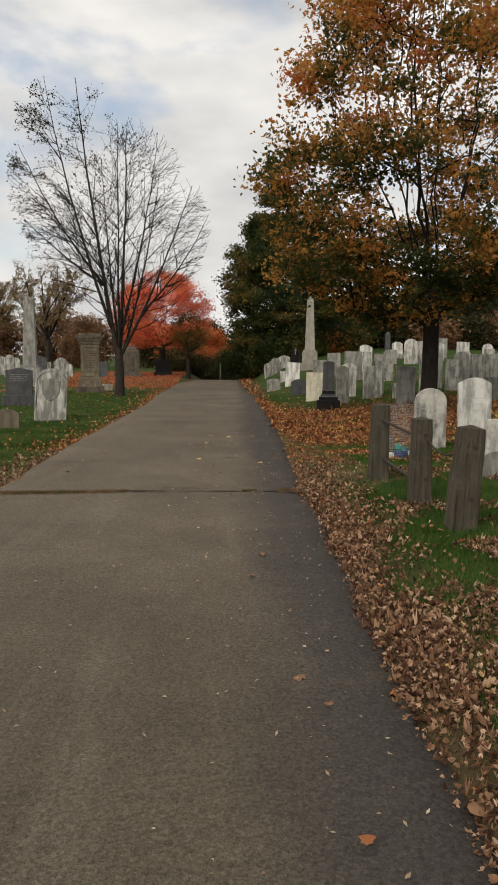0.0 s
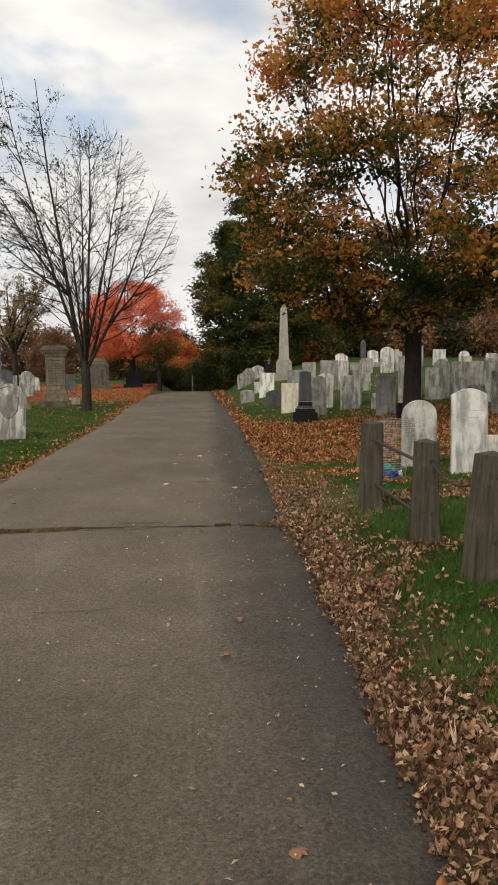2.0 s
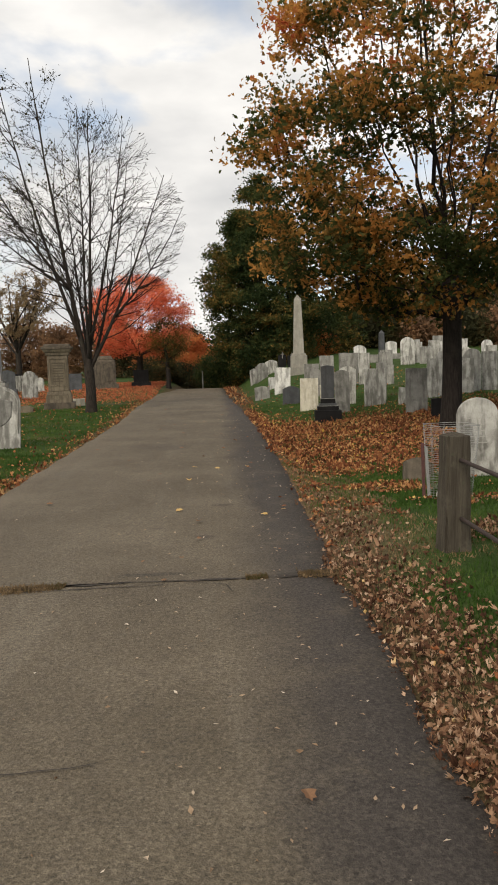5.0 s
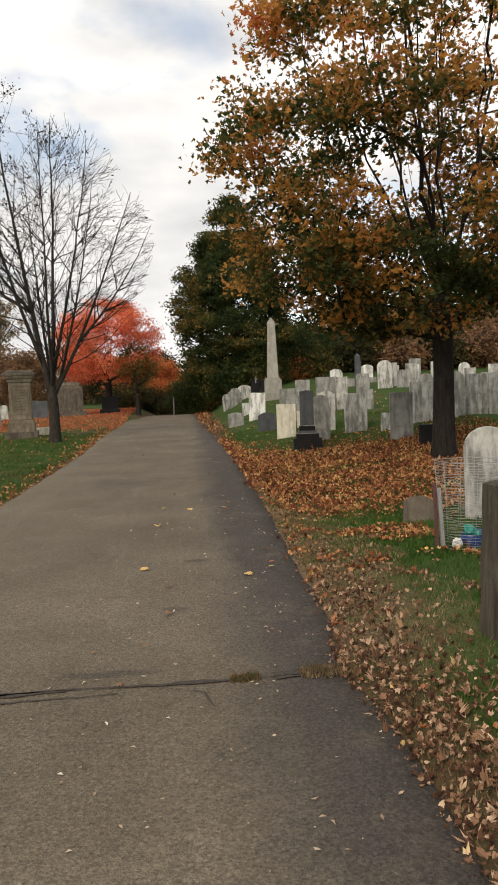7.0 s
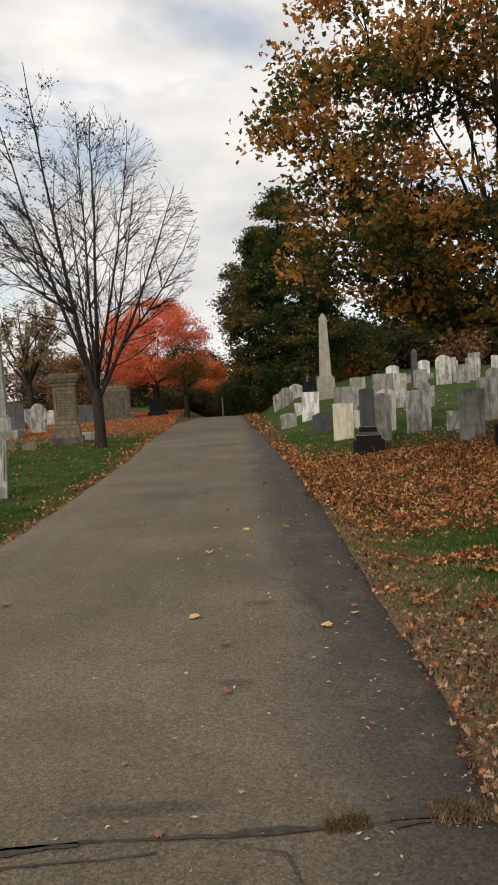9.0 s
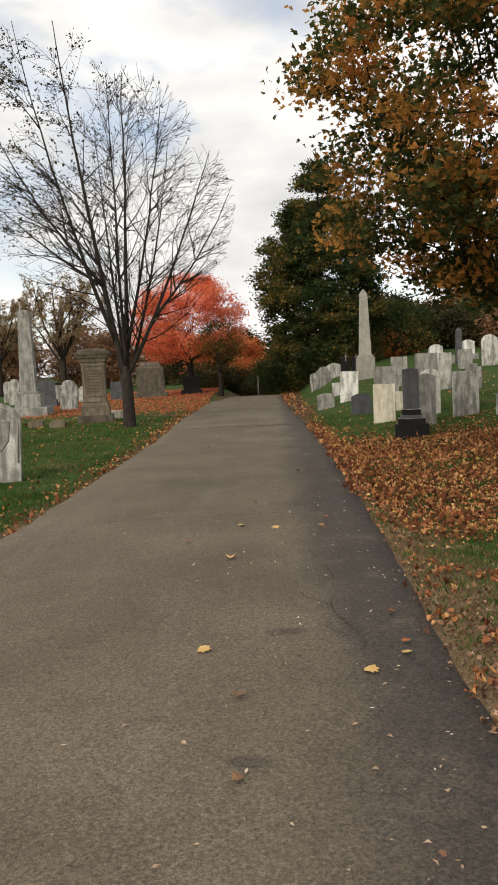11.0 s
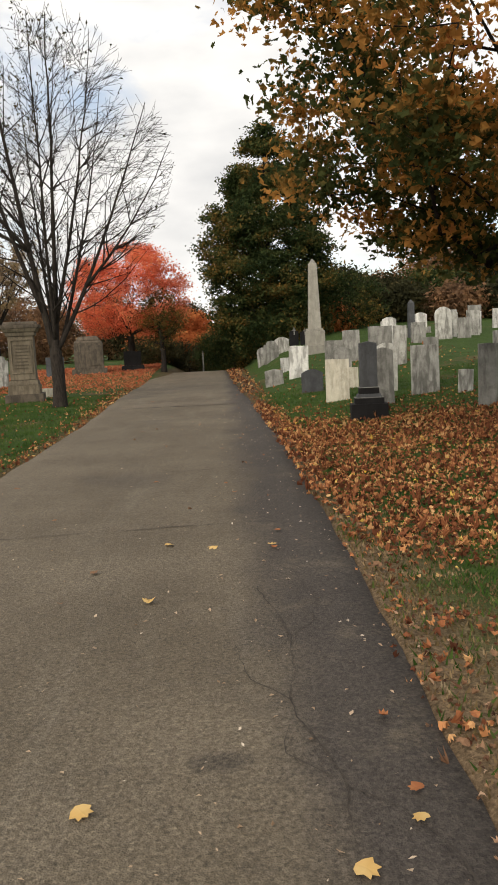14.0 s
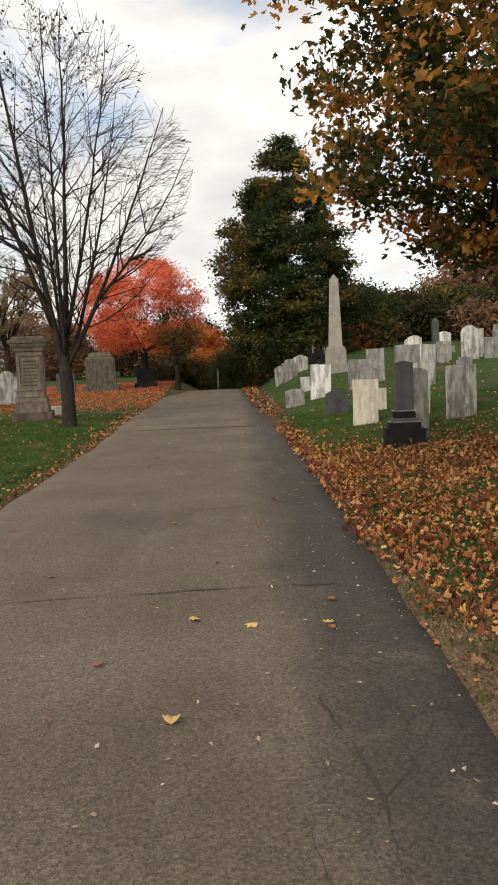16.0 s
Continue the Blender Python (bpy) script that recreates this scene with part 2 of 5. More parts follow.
INK = plain_material("worn_lettering", (0.34, 0.33, 0.30), 0.95, 0.0, 0.3, 40)
SAND_DARK = stone_material("dark_sandstone", (0.080, 0.066, 0.050), (0.155, 0.128, 0.095), (0.045, 0.038, 0.030), 0.6)
INK_BROWN = plain_material("worn_brown_lettering", (0.085, 0.070, 0.05), 0.95, 0.0, 0.3, 40)
POST, IRON = post_material(), plain_material("rusted_iron", (0.045, 0.032, 0.027), 0.75, 0.3, 0.4, 60)
WIRE = plain_material("galvanised_wire", (0.30, 0.30, 0.29), 0.5, 0.6, 0.3, 80)
RED_PAINT = plain_material("faded_red_paint", (0.075, 0.030, 0.026), 0.7, 0.0, 0.4, 30)
TEAL = plain_material("teal_plastic", (0.02, 0.22, 0.18), 0.4)
BLUE = plain_material("blue_plastic", (0.015, 0.035, 0.13), 0.4)
PAPER = plain_material("pale_wrapper", (0.6, 0.6, 0.58), 0.6)
JOINT = leaf_material("joint_litter", (0.1, (0.055, 0.060, 0.018)), (0.4, (0.090, 0.062, 0.032)), (0.75, (0.17, 0.115, 0.062)), (1.0, (0.30, 0.22, 0.13)), patch=3.0, lit=0.1)
GAP = plain_material("crack_soil", (0.040, 0.032, 0.025), 1.0, 0.0, 0.5, 30)
BARK = bark_material("grey_brown_bark", (0.014, 0.011, 0.009), (0.048, 0.040, 0.033))
BARK_DARK = bark_material("dark_bark", (0.010, 0.008, 0.007), (0.034, 0.028, 0.024))
MAPLE_LEAF = leaf_material("maple_leaves", (0.05, (0.036, 0.052, 0.018)), (0.37, (0.074, 0.084, 0.027)), (0.49, (0.23, 0.135, 0.039)), (0.62, (0.45, 0.225, 0.058)), (0.80, (0.56, 0.265, 0.072)), (0.98, (0.53, 0.155, 0.068)), patch=0.8, lit=0.6, own=0.36, rise=(3.0, 9.0, 0.24))
GREEN_LEAF = leaf_material("dark_green_leaves", (0.1, (0.022, 0.036, 0.014)), (0.45, (0.046, 0.066, 0.022)), (0.66, (0.090, 0.088, 0.028)), (0.82, (0.16, 0.110, 0.030)), (0.97, (0.27, 0.15, 0.04)), patch=0.6, lit=0.35)
RED_LEAF = leaf_material("red_leaves", (0.08, (0.46, 0.11, 0.055)), (0.40, (0.76, 0.195, 0.100)), (0.70, (0.84, 0.280, 0.145)), (0.95, (0.84, 0.42, 0.18)), patch=1.1, lit=0.55)
ORANGE_LEAF = leaf_material("orange_leaves", (0.1, (0.30, 0.085, 0.03)), (0.5, (0.50, 0.150, 0.05)), (0.9, (0.54, 0.24, 0.08)), patch=0.6, lit=0.45)
TAN_LEAF = leaf_material("tan_green_leaves", (0.1, (0.060, 0.066, 0.024)), (0.45, (0.125, 0.105, 0.035)), (0.7, (0.26, 0.145, 0.045)), (0.95, (0.40, 0.21, 0.06)), patch=0.7, lit=0.45)
BROWN_LEAF = leaf_material("brown_leaves", (0.1, (0.110, 0.070, 0.042)), (0.5, (0.220, 0.125, 0.070)), (0.9, (0.33, 0.185, 0.09)), patch=0.6, lit=0.45)
PALE_LEAF = leaf_material("sparse_tan_leaves", (0.1, (0.16, 0.11, 0.06)), (0.6, (0.27, 0.19, 0.10)), (0.95, (0.36, 0.26, 0.14)), patch=0.6, lit=0.45)
DULL_LEAF = leaf_material("olive_leaves", (0.1, (0.022, 0.023, 0.012)), (0.6, (0.052, 0.050, 0.022)), (0.95, (0.105, 0.072, 0.03)), patch=0.4)
DEAD_LEAF = leaf_material("fallen_brown_leaves", (0.04, (0.036, 0.018, 0.012)), (0.34, (0.110, 0.055, 0.033)), (0.62, (0.22, 0.125, 0.072)), (0.82, (0.36, 0.225, 0.14)), (0.94, (0.52, 0.37, 0.26)), (1.0, (0.52, 0.34, 0.08)), patch=4.0, lit=0.1, own=0.88)
GOLD_LEAF = leaf_material("fallen_orange_leaves", (0.04, (0.055, 0.020, 0.011)), (0.30, (0.140, 0.050, 0.025)), (0.56, (0.27, 0.105, 0.046)), (0.76, (0.44, 0.205, 0.085)), (0.90, (0.56, 0.35, 0.16)), (0.97, (0.62, 0.43, 0.08)), patch=1.8, lit=0.1, own=0.82)
SCARLET_LEAF = leaf_material("fallen_red_leaves", (0.1, (0.28, 0.06, 0.03)), (0.6, (0.48, 0.14, 0.07)), (1.0, (0.58, 0.28, 0.14)), patch=1.5, lit=0.15, own=0.8)
YELLOW_LEAF = leaf_material("fallen_yellow_leaf", (0.1, (0.46, 0.28, 0.09)), (0.9, (0.60, 0.42, 0.18)), patch=6.0, lit=0.15)
BLADE = leaf_material("grass_blades", (0.1, (0.026, 0.055, 0.010)), (0.5, (0.050, 0.098, 0.020)), (0.85, (0.095, 0.125, 0.034)), (1.0, (0.20, 0.16, 0.07)), patch=0.8, lit=0.3)
CRUMB = leaf_material("leaf_crumbs", (0.1, (0.16, 0.10, 0.06)), (0.6, (0.38, 0.28, 0.19)), (1.0, (0.62, 0.56, 0.47)), patch=6.0, lit=0.1)
STRAW = leaf_material("dry_grass_blades", (0.1, (0.075, 0.062, 0.026)), (0.45, (0.15, 0.105, 0.052)), (0.75, (0.24, 0.165, 0.09)), (1.0, (0.33, 0.26, 0.16)), patch=2.0, lit=0.2)


# ---- mesh helpers ----
def mesh_object(name, me, material, parent=None, label=""):
    me.materials.append(material)
    ob = new(name, me)
    if parent is not None:
        ob.parent = parent
    if label:
        ob["label"] = label
    return ob


def part(name, bm, material, parent=None, label="", smooth=False):
    me = bpy.data.meshes.new(name)
    bmesh.ops.recalc_face_normals(bm, faces=bm.faces)
    for f in bm.faces:
        f.smooth = smooth
    bm.to_mesh(me)
    bm.free()
    return mesh_object(name, me, material, parent, label)


def thing(name, m, label, category, group="", kind=""):
    ob = new(name)
    ob.matrix_world = m
    return tagged(ob, label, category, group, kind)


def triangles(name, verts, tris, material, parent=None, label="", smooth=False):
    """A mesh of triangles from arrays."""
    me = bpy.data.meshes.new(name)
    n, k = len(verts), len(tris)
    me.vertices.add(n)
    me.vertices.foreach_set("co", np.asarray(verts, np.float32).ravel())
    me.loops.add(3 * k)
    me.loops.foreach_set("vertex_index", np.asarray(tris, np.int32).ravel())
    me.polygons.add(k)
    me.polygons.foreach_set("loop_start", np.arange(0, 3 * k, 3, dtype=np.int32))
    me.polygons.foreach_set("use_smooth", np.full(k, smooth))
    me.update(calc_edges=True)
    return mesh_object(name, me, material, parent, label)


def add_box(bm, x0, x1, y0, y1, z0, z1, taper=1.0, bevel=0.0):
    """A block whose top is smaller by taper; edges bevelled."""
    cx, cy = (x0 + x1) / 2, (y0 + y1) / 2
    vs = []
    for z, s in ((z0, 1.0), (z1, taper)):
        for x, y in ((x0, y0), (x1, y0), (x1, y1), (x0, y1)):
            vs.append(bm.verts.new((cx + (x - cx) * s, cy + (y - cy) * s, z)))
    fs = [bm.faces.new([vs[i] for i in q]) for q in ((3, 2, 1, 0), (4, 5, 6, 7), (0, 1, 5, 4), (1, 2, 6, 5), (2, 3, 7, 6), (3, 0, 4, 7))]
    if bevel:
        es = {e for f in fs for e in f.edges}
        bmesh.ops.bevel(bm, geom=list(es), offset=bevel, segments=2, affect="EDGES", profile=0.6)
    return bm


def tube(name, chains, material, parent=None, sides=6, flat=1.0, label=""):
    """Tapered tubes along lines: (points, radii)."""
    vs, ts, base = [], [], 0
    for pts, radii in chains:
        pts, radii = np.asarray(pts, float), np.asarray(radii, float)
        n = len(pts)
        k = sides if sides else (10 if radii[0] > 0.1 else 7 if radii[0] > 0.035 else 5 if radii[0] > 0.012 else 3)
        tan = np.gradient(pts, axis=0)
        tan /= np.linalg.norm(tan, axis=1)[:, None] + 1e-9
        ref = np.where(np.abs(tan[:, 2:3]) > 0.92, np.array([[1.0, 0, 0]]), np.array([[0, 0, 1.0]])) if n < 3 else np.tile([[1.0, 0, 0]] if abs(tan[:, 2]).mean() > 0.6 else [[0, 0, 1.0]], (n, 1))
        u = np.cross(tan, ref)
        u /= np.linalg.norm(u, axis=1)[:, None] + 1e-9
        w = np.cross(tan, u)
        ang = np.arange(k) * 2 * np.pi / k
        ring = pts[:, None] + radii[:, None, None] * (np.cos(ang)[None, :, None] * u[:, None] * flat + np.sin(ang)[None, :, None] * w[:, None])
        vs.append(ring.reshape(-1, 3))
        i, j = np.meshgrid(np.arange(n - 1), np.arange(k), indexing="ij")
        a, b = base + i * k + j, base + i * k + (j + 1) % k
        ts += [np.stack([a, b, b + k], -1).reshape(-1, 3), np.stack([a, b + k, a + k], -1).reshape(-1, 3)]
        ends = [(base, base + q + 1, base + q) for q in range(1, k - 1)] + [(base + (n - 1) * k, base + (n - 1) * k + q, base + (n - 1) * k + q + 1) for q in range(1, k - 1)]
        ts.append(np.array(ends))
        base += n * k
    return triangles(name, np.concatenate(vs), np.concatenate(ts), material, parent, label, smooth=True)


def step(t):
    t = min(max(t, 0.0), 1.0)
    return t * t * (3 - 2 * t)


# ---- the lie of the land ----
def lane_right(y):
    return 0.95 - 0.07 * math.exp(-((y - 9.7) / 0.5) ** 2) + 0.07 * step((y - 12) / 6) - 0.55 * step((y - 20) / 28) - 1.2 * step((y - 45) / 50) + 0.05 * noise.noise((0.0, y * 0.9, 0.3)) + 0.014 * noise.noise((3.0, y * 3.5, 0.3))


def lane_left(y):
    return -2.68 - 0.1 * step((y - 8) / 8) - 0.3 * step((y - 25) / 12) - 0.35 * step((y - 40) / 14) - 1.2 * step((y - 48) / 50) + 0.06 * noise.noise((7.0, y * 0.8, 0.3)) + 0.025 * noise.noise((9.0, y * 4.0, 0.3))


def crest(y):
    return -0.045 * max(0.0, y - 54) if y < 60 else -0.27 - 0.05 * (min(y, 110) - 60)


def lie(x, y):
    """Height of the ground."""
    lane = min(0.0, crest(y))
    if x > 0.7:
        k = step((x - 1.0) / 2.2)
        near = 0.13 - 0.33 * step((y - 9) / 8) + 0.12 * step((y - 27) / 6) + 0.1 * step((y - 10) / 10) * min(max(0.0, x - 2.8), 4.5)
        return near * step((x - 0.9) / 0.8) + k * min(0.06 * max(0.0, y - 31), 2.4) + (1 - k) * lane
    if x < -1.8:
        k = step((-x - 1.8) / 2)
        return k * (-0.14 + 0.03 * step((y - 20) / 14) + 0.33 * step((y - 36) / 22)) + (1 - k) * lane
    return lane


def turf_height(x, y):
    z = lie(x, y)
    out = max(lane_left(y) - x, x - lane_right(y))
    z -= 0.055 * step((0.06 - out) / 0.10)
    if out < -0.04:
        return z
    return z + 0.012 * step((out - 0.05) / 0.5) + 0.025 * noise.noise((x * 0.9, y * 0.9, 0.0)) * step(out / 0.6)


def spaced(stops):
    out = []
    for a, b, d in stops:
        n = max(1, round((b - a) / d))
        out += [a + (b - a) * i / n for i in range(n)]
    return out + [stops[-1][1]]


def build_ground():
    xs = spaced([(-900, -100, 200), (-100, -20, 10), (-20, -6, 0.7), (-6, -3.6, 0.2), (-3.6, -2.3, 0.05), (-2.3, 0.5, 0.7), (0.5, 1.4, 0.05), (1.4, 5, 0.15), (5, 20, 0.6), (20, 100, 8), (100, 900, 200)])
    ys = spaced([(-400, -20, 60), (-20, 0, 2), (0, 18, 0.15), (18, 32, 0.3), (32, 64, 0.8), (64, 130, 5), (130, 1500, 200)])
    v = np.array([(x, y, turf_height(x, y)) for y in ys for x in xs])
    w = len(xs)
    i, j = np.meshgrid(np.arange(w - 1), np.arange(len(ys) - 1))
    a = (j * w + i).ravel()
    t = np.concatenate([np.stack([a, a + 1, a + w + 1], 1), np.stack([a, a + w + 1, a + w], 1)])
    ob = triangles("ground", v, t, TURF, smooth=True)
    return tagged(ob, "green cemetery turf with dry patches and leaf litter", "ground", kind="structure")


def build_lane():
    ys = spaced([(-30, -2, 1.0), (-2, 20, 0.12), (20, 64, 0.4), (64, 130, 3)])
    cols = 15
    v = []
    for y in ys:
        l, r, z = lane_left(y), lane_right(y), min(0.0, crest(y))
        for c in range(cols):
            u = c / (cols - 1)
            x = l + (r - l) * u
            sag = -0.018 if c in (0, cols - 1) else 0.0
            v.append((x, y, z + sag + 0.006 * noise.noise((x * 0.6, y * 0.6, 5.0))))
        # broken outer lip
        v.append((l - 0.02, y, z - 0.08))
        v.append((r + 0.02, y, z - 0.08))
    w = cols + 2
    t = []
    for j in range(len(ys) - 1):
        for c in range(cols - 1):
            a = j * w + c
            t += [(a, a + 1, a + w + 1), (a, a + w + 1, a + w)]
        a, b = j * w + cols, j * w
        t += [(a, b, b + w), (a, b + w, a + w)]
        a, b = j * w + cols - 1, j * w + cols + 1
        t += [(a, b, b + w), (a, b + w, a + w)]
    ob = triangles("road", np.array(v), np.array(t), ASPHALT, smooth=True)
    return tagged(ob, "narrow worn asphalt cemetery lane with cracked surface", "road", kind="structure")


ground, road = build_ground(), build_lane()


def crack(points, width, seed, parent=road, name="crack"):
    """A ragged open crack along a line on the lane."""
    rnd = random.Random(seed)
    line = []
    for (x0, y0), (x1, y1) in zip(points, points[1:]):
        n = max(2, int(math.hypot(x1 - x0, y1 - y0) / 0.05))
        for i in range(n):
            u = i / n
            line.append((x0 + (x1 - x0) * u, y0 + (y1 - y0) * u))
    line.append(points[-1])
    v, t = [], []
    for i, (x, y) in enumerate(line):
        a, b = line[max(0, i - 1)], line[min(len(line) - 1, i + 1)]
        dx, dy = b[0] - a[0], b[1] - a[1]
        d = math.hypot(dx, dy) or 1
        nx, ny = -dy / d, dx / d
        off = 0.035 * noise.noise((x * 2.1, y * 2.1, seed)) + 0.015 * noise.noise((x * 9, y * 9, seed))
        wd = width * max(0.12, 0.55 + 0.9 * noise.noise((x * 3.5, y * 3.5, seed + 4.0)) + rnd.uniform(-0.15, 0.15))
        z = min(0.0, crest(y)) + 0.009
        for s in (-1, 1):
            v.append((x + nx * (off + s * wd / 2), y + ny * (off + s * wd / 2), z))
    for i in range(len(line) - 1):
        a = 2 * i
        t += [(a, a + 1, a + 3), (a, a + 3, a + 2)]
    return triangles(name, np.array(v), np.array(t), GAP, parent)


def joint_dirt():
    """Soil and dead grass caught in the open joint across the lane."""
    rng = np.random.default_rng(19)
    spots, tufts = [], []
    for i in range(15000):
        x = rng.uniform(-2.7, 1.0)
        y = 9.35 + 0.21 * step((x + 2.7) / 2.2) + 0.05 * step(x / 0.9) + rng.normal(0, 0.030 + 0.022 * step((x - 0.2) / 0.7) + 0.022 * step((-1.0 - x) / 0.4))
        if noise.noise((x * 1.6, 0.0, 3.0)) > 0.35 - 0.9 * step((-0.95 - x) / 0.4) - 0.65 * step((x - 0.45) / 0.3):
            spots.append((x, y, 0.004))
    return np.array(spots)


crack([(-2.7, 9.35), (-1.6, 9.52), (-0.5, 9.56), (0.3, 9.55), (0.93, 9.6)], 0.055, 1)
crack([(-2.75, 9.33), (-2.0, 9.42), (-1.25, 9.5), (-0.7, 9.56)], 0.085, 21)
crack([(0.45, 9.58), (0.7, 9.62), (0.97, 9.66)], 0.11, 22)
crack([(-0.2, 9.52), (0.05, 9.4), (0.12, 9.2)], 0.012, 23)
crack([(-2.1, 9.36), (-1.2, 9.40), (-0.4, 9.46)], 0.022, 2)
crack([(-2.6, 30.1), (-1.2, 30.3), (0.4, 30.25)], 0.15, 3)
crack([(-1.75, 6.62), (-1.1, 6.72), (-0.5, 6.78)], 0.012, 4)
crack([(-1.9, 16.6), (-1.1, 16.7), (-0.2, 16.75), (0.6, 16.8)], 0.022, 5)
crack([(-1.7, 19.6), (-0.9, 19.8), (0.0, 19.85)], 0.02, 6)
crack([(0.45, 11.9), (0.50, 12.5), (0.36, 13.2), (0.43, 14.0), (0.3, 14.9)], 0.011, 7)
crack([(0.45, 12.55), (0.30, 12.75), (0.34, 13.0)], 0.006, 8)
crack([(0.52, 12.5), (0.66, 12.35), (0.78, 12.05), (0.80, 11.7)], 0.010, 31)
crack([(0.43, 14.0), (0.58, 14.2), (0.62, 14.6), (0.55, 15.3)], 0.008, 32)
crack([(0.36, 13.2), (0.18, 13.45), (0.15, 13.9)], 0.006, 33)
crack([(0.62, 14.6), (0.78, 14.75), (0.9, 14.7)], 0.007, 34)
crack([(-2.3, 23.6), (-1.0, 23.8), (0.3, 23.7)], 0.02, 9)


# ---- scattered leaves and grass ----
LOBED = np.array([(0, 0, 0), (0, -0.46, 0), (0.3, -0.34, 0), (0.52, -0.06, 0), (0.33, 0.12, 0), (0.36, 0.42, 0), (0.14, 0.34, 0), (0, 0.56, 0), (-0.14, 0.34, 0), (-0.36, 0.42, 0), (-0.33, 0.12, 0), (-0.52, -0.06, 0), (-0.3, -0.34, 0)], float)
LOBED_T = np.array([(0, i, i % 12 + 1) for i in range(1, 13)])
SMALL = np.array([(0, 0, 0.06), (0, -0.55, 0), (0.36, -0.05, 0), (0.2, 0.3, 0), (0, 0.55, 0), (-0.2, 0.3, 0), (-0.36, -0.05, 0)], float)
SMALL_T = np.array([(0, i, i % 6 + 1) for i in range(1, 7)])
MAPLE = np.array([(0, 0, 0.05), (0, -0.5, 0), (0.5, -0.12, 0), (0.24, 0.08, 0), (0.34, 0.42, 0), (0.06, 0.24, 0), (0, 0.56, 0), (-0.34, 0.42, 0), (-0.24, 0.08, 0), (-0.5, -0.12, 0)], float)
MAPLE_T = np.array([(0, i, i % 9 + 1) for i in range(1, 10)])
TINY = np.array([(0, -0.5, 0), (0.3, 0, 0.05), (0, 0.5, 0), (-0.3, 0, 0.05)], float)
TINY_T = np.array([(0, 1, 2), (0, 2, 3)])


def turns(rng, n, tilt):
    """Random turns: any heading, leaning by up to about tilt radians."""
    a, b, c = rng.uniform(0, 2 * np.pi, n), rng.normal(0, tilt, n), rng.normal(0, tilt, n)
    ca, sa, cb, sb, cc, sc = np.cos(a), np.sin(a), np.cos(b), np.sin(b), np.cos(c), np.sin(c)
    z, o = np.zeros(n), np.ones(n)
    rz = np.stack([ca, -sa, z, sa, ca, z, z, z, o], 1).reshape(-1, 3, 3)
    rx = np.stack([o, z, z, z, cb, -sb, z, sb, cb], 1).reshape(-1, 3, 3)
    ry = np.stack([cc, z, sc, z, o, z, -sc, z, cc], 1).reshape(-1, 3, 3)
    return rx @ ry @ rz


def leaf_cloud(name, places, sizes, tilt, shape, seed, material, parent=None, label="", curl=0.35):
    rng = np.random.default_rng(seed)
    base, tris = shape
    n, k = len(places), len(base)
    v = np.repeat(base[None], n, 0)
    r2 = (base[:, 0] ** 2 + base[:, 1] ** 2)[None]
    v[:, :, 2] += r2 * rng.normal(0, curl, n)[:, None] * 2 + base[None, :, 0] ** 2 * rng.normal(0, curl, n)[:, None] * 3
    v[:, :, 0] *= rng.uniform(0.55, 1.1, n)[:, None]
    v = np.einsum("nij,nkj->nki", turns(rng, n, tilt), v) * np.asarray(sizes)[:, None, None] + np.asarray(places)[:, None]
    t = (tris[None] + (np.arange(n) * k)[:, None, None]).reshape(-1, 3)
    return triangles(name, v.reshape(-1, 3), t, material, parent, label)


def litter_density(x, y):
    """Chance of a fallen leaf, 0 to 1, and which carpet it belongs to."""
    r, l = x - lane_right(y), lane_left(y) - x
    n = noise.noise((x * 1.1, y * 1.1, 2.0))
    n2 = noise.noise((x * 3.0, y * 3.0, 8.0))
    if r > -0.06:
        if y < 15.5:
            band = math.exp(-(max(0.0, r - 0.2) / 0.3) ** 2) * (1.0 - 0.84 * step((y - 10.4) / 1.3))
            if y < 5.5:
                band = max(band, 0.8 * step((5.6 - y) / 1.6) * step((2.6 - r) / 0.8) * step(0.75 + 1.6 * n + 0.7 * n2))
            d = band * (0.75 + 0.9 * n) + 0.16 * step((n + n2 * 0.5) * 2.0)
            if r > 0.6:
                d = max(d, (0.8 - 0.25 * step((y - 11) / 2)) * step((n * 1.2 + n2 * 0.6 - 0.09) * 2.2))
            return d, "dead" if y + 3.5 * n2 + 2.0 * n < 13.5 else "gold"
        far = 1 - step((y - 24) / 4.5)
        d = (0.85 + 0.5 * n) * far * step((r + 0.1) / 0.4) * step((y - 14.5 - 1.2 * n) / 2.5) * (1 - 0.6 * step((x - 7.5) / 3))
        d = max(d, 0.75 * step((y - 17.0) / 3.0) * math.exp(-(max(0.0, r - 0.1) / 0.55) ** 2) * (0.8 + 0.6 * n))
        d = max(d, 0.10 * (1 - step((y - 34) / 14)))
        return d, "gold"
    if l > -0.06:
        d = 0.75 * math.exp(-(max(0.0, l - 0.15) / 0.42) ** 2) * (0.75 + 0.8 * n) + 0.05 + 0.09 * step((n + n2 * 0.4 - 0.1) * 2.2)
        red = step((y - 38) / 5) * (1 - step((y - 63) / 4)) * step((7.5 - abs(x + 5.5)) / 3.5)
        if red > 0.25:
            return max(d, 0.95 * red), "red"
        return d, "dead" if y < 14 else "gold"
    return 0.0, ""


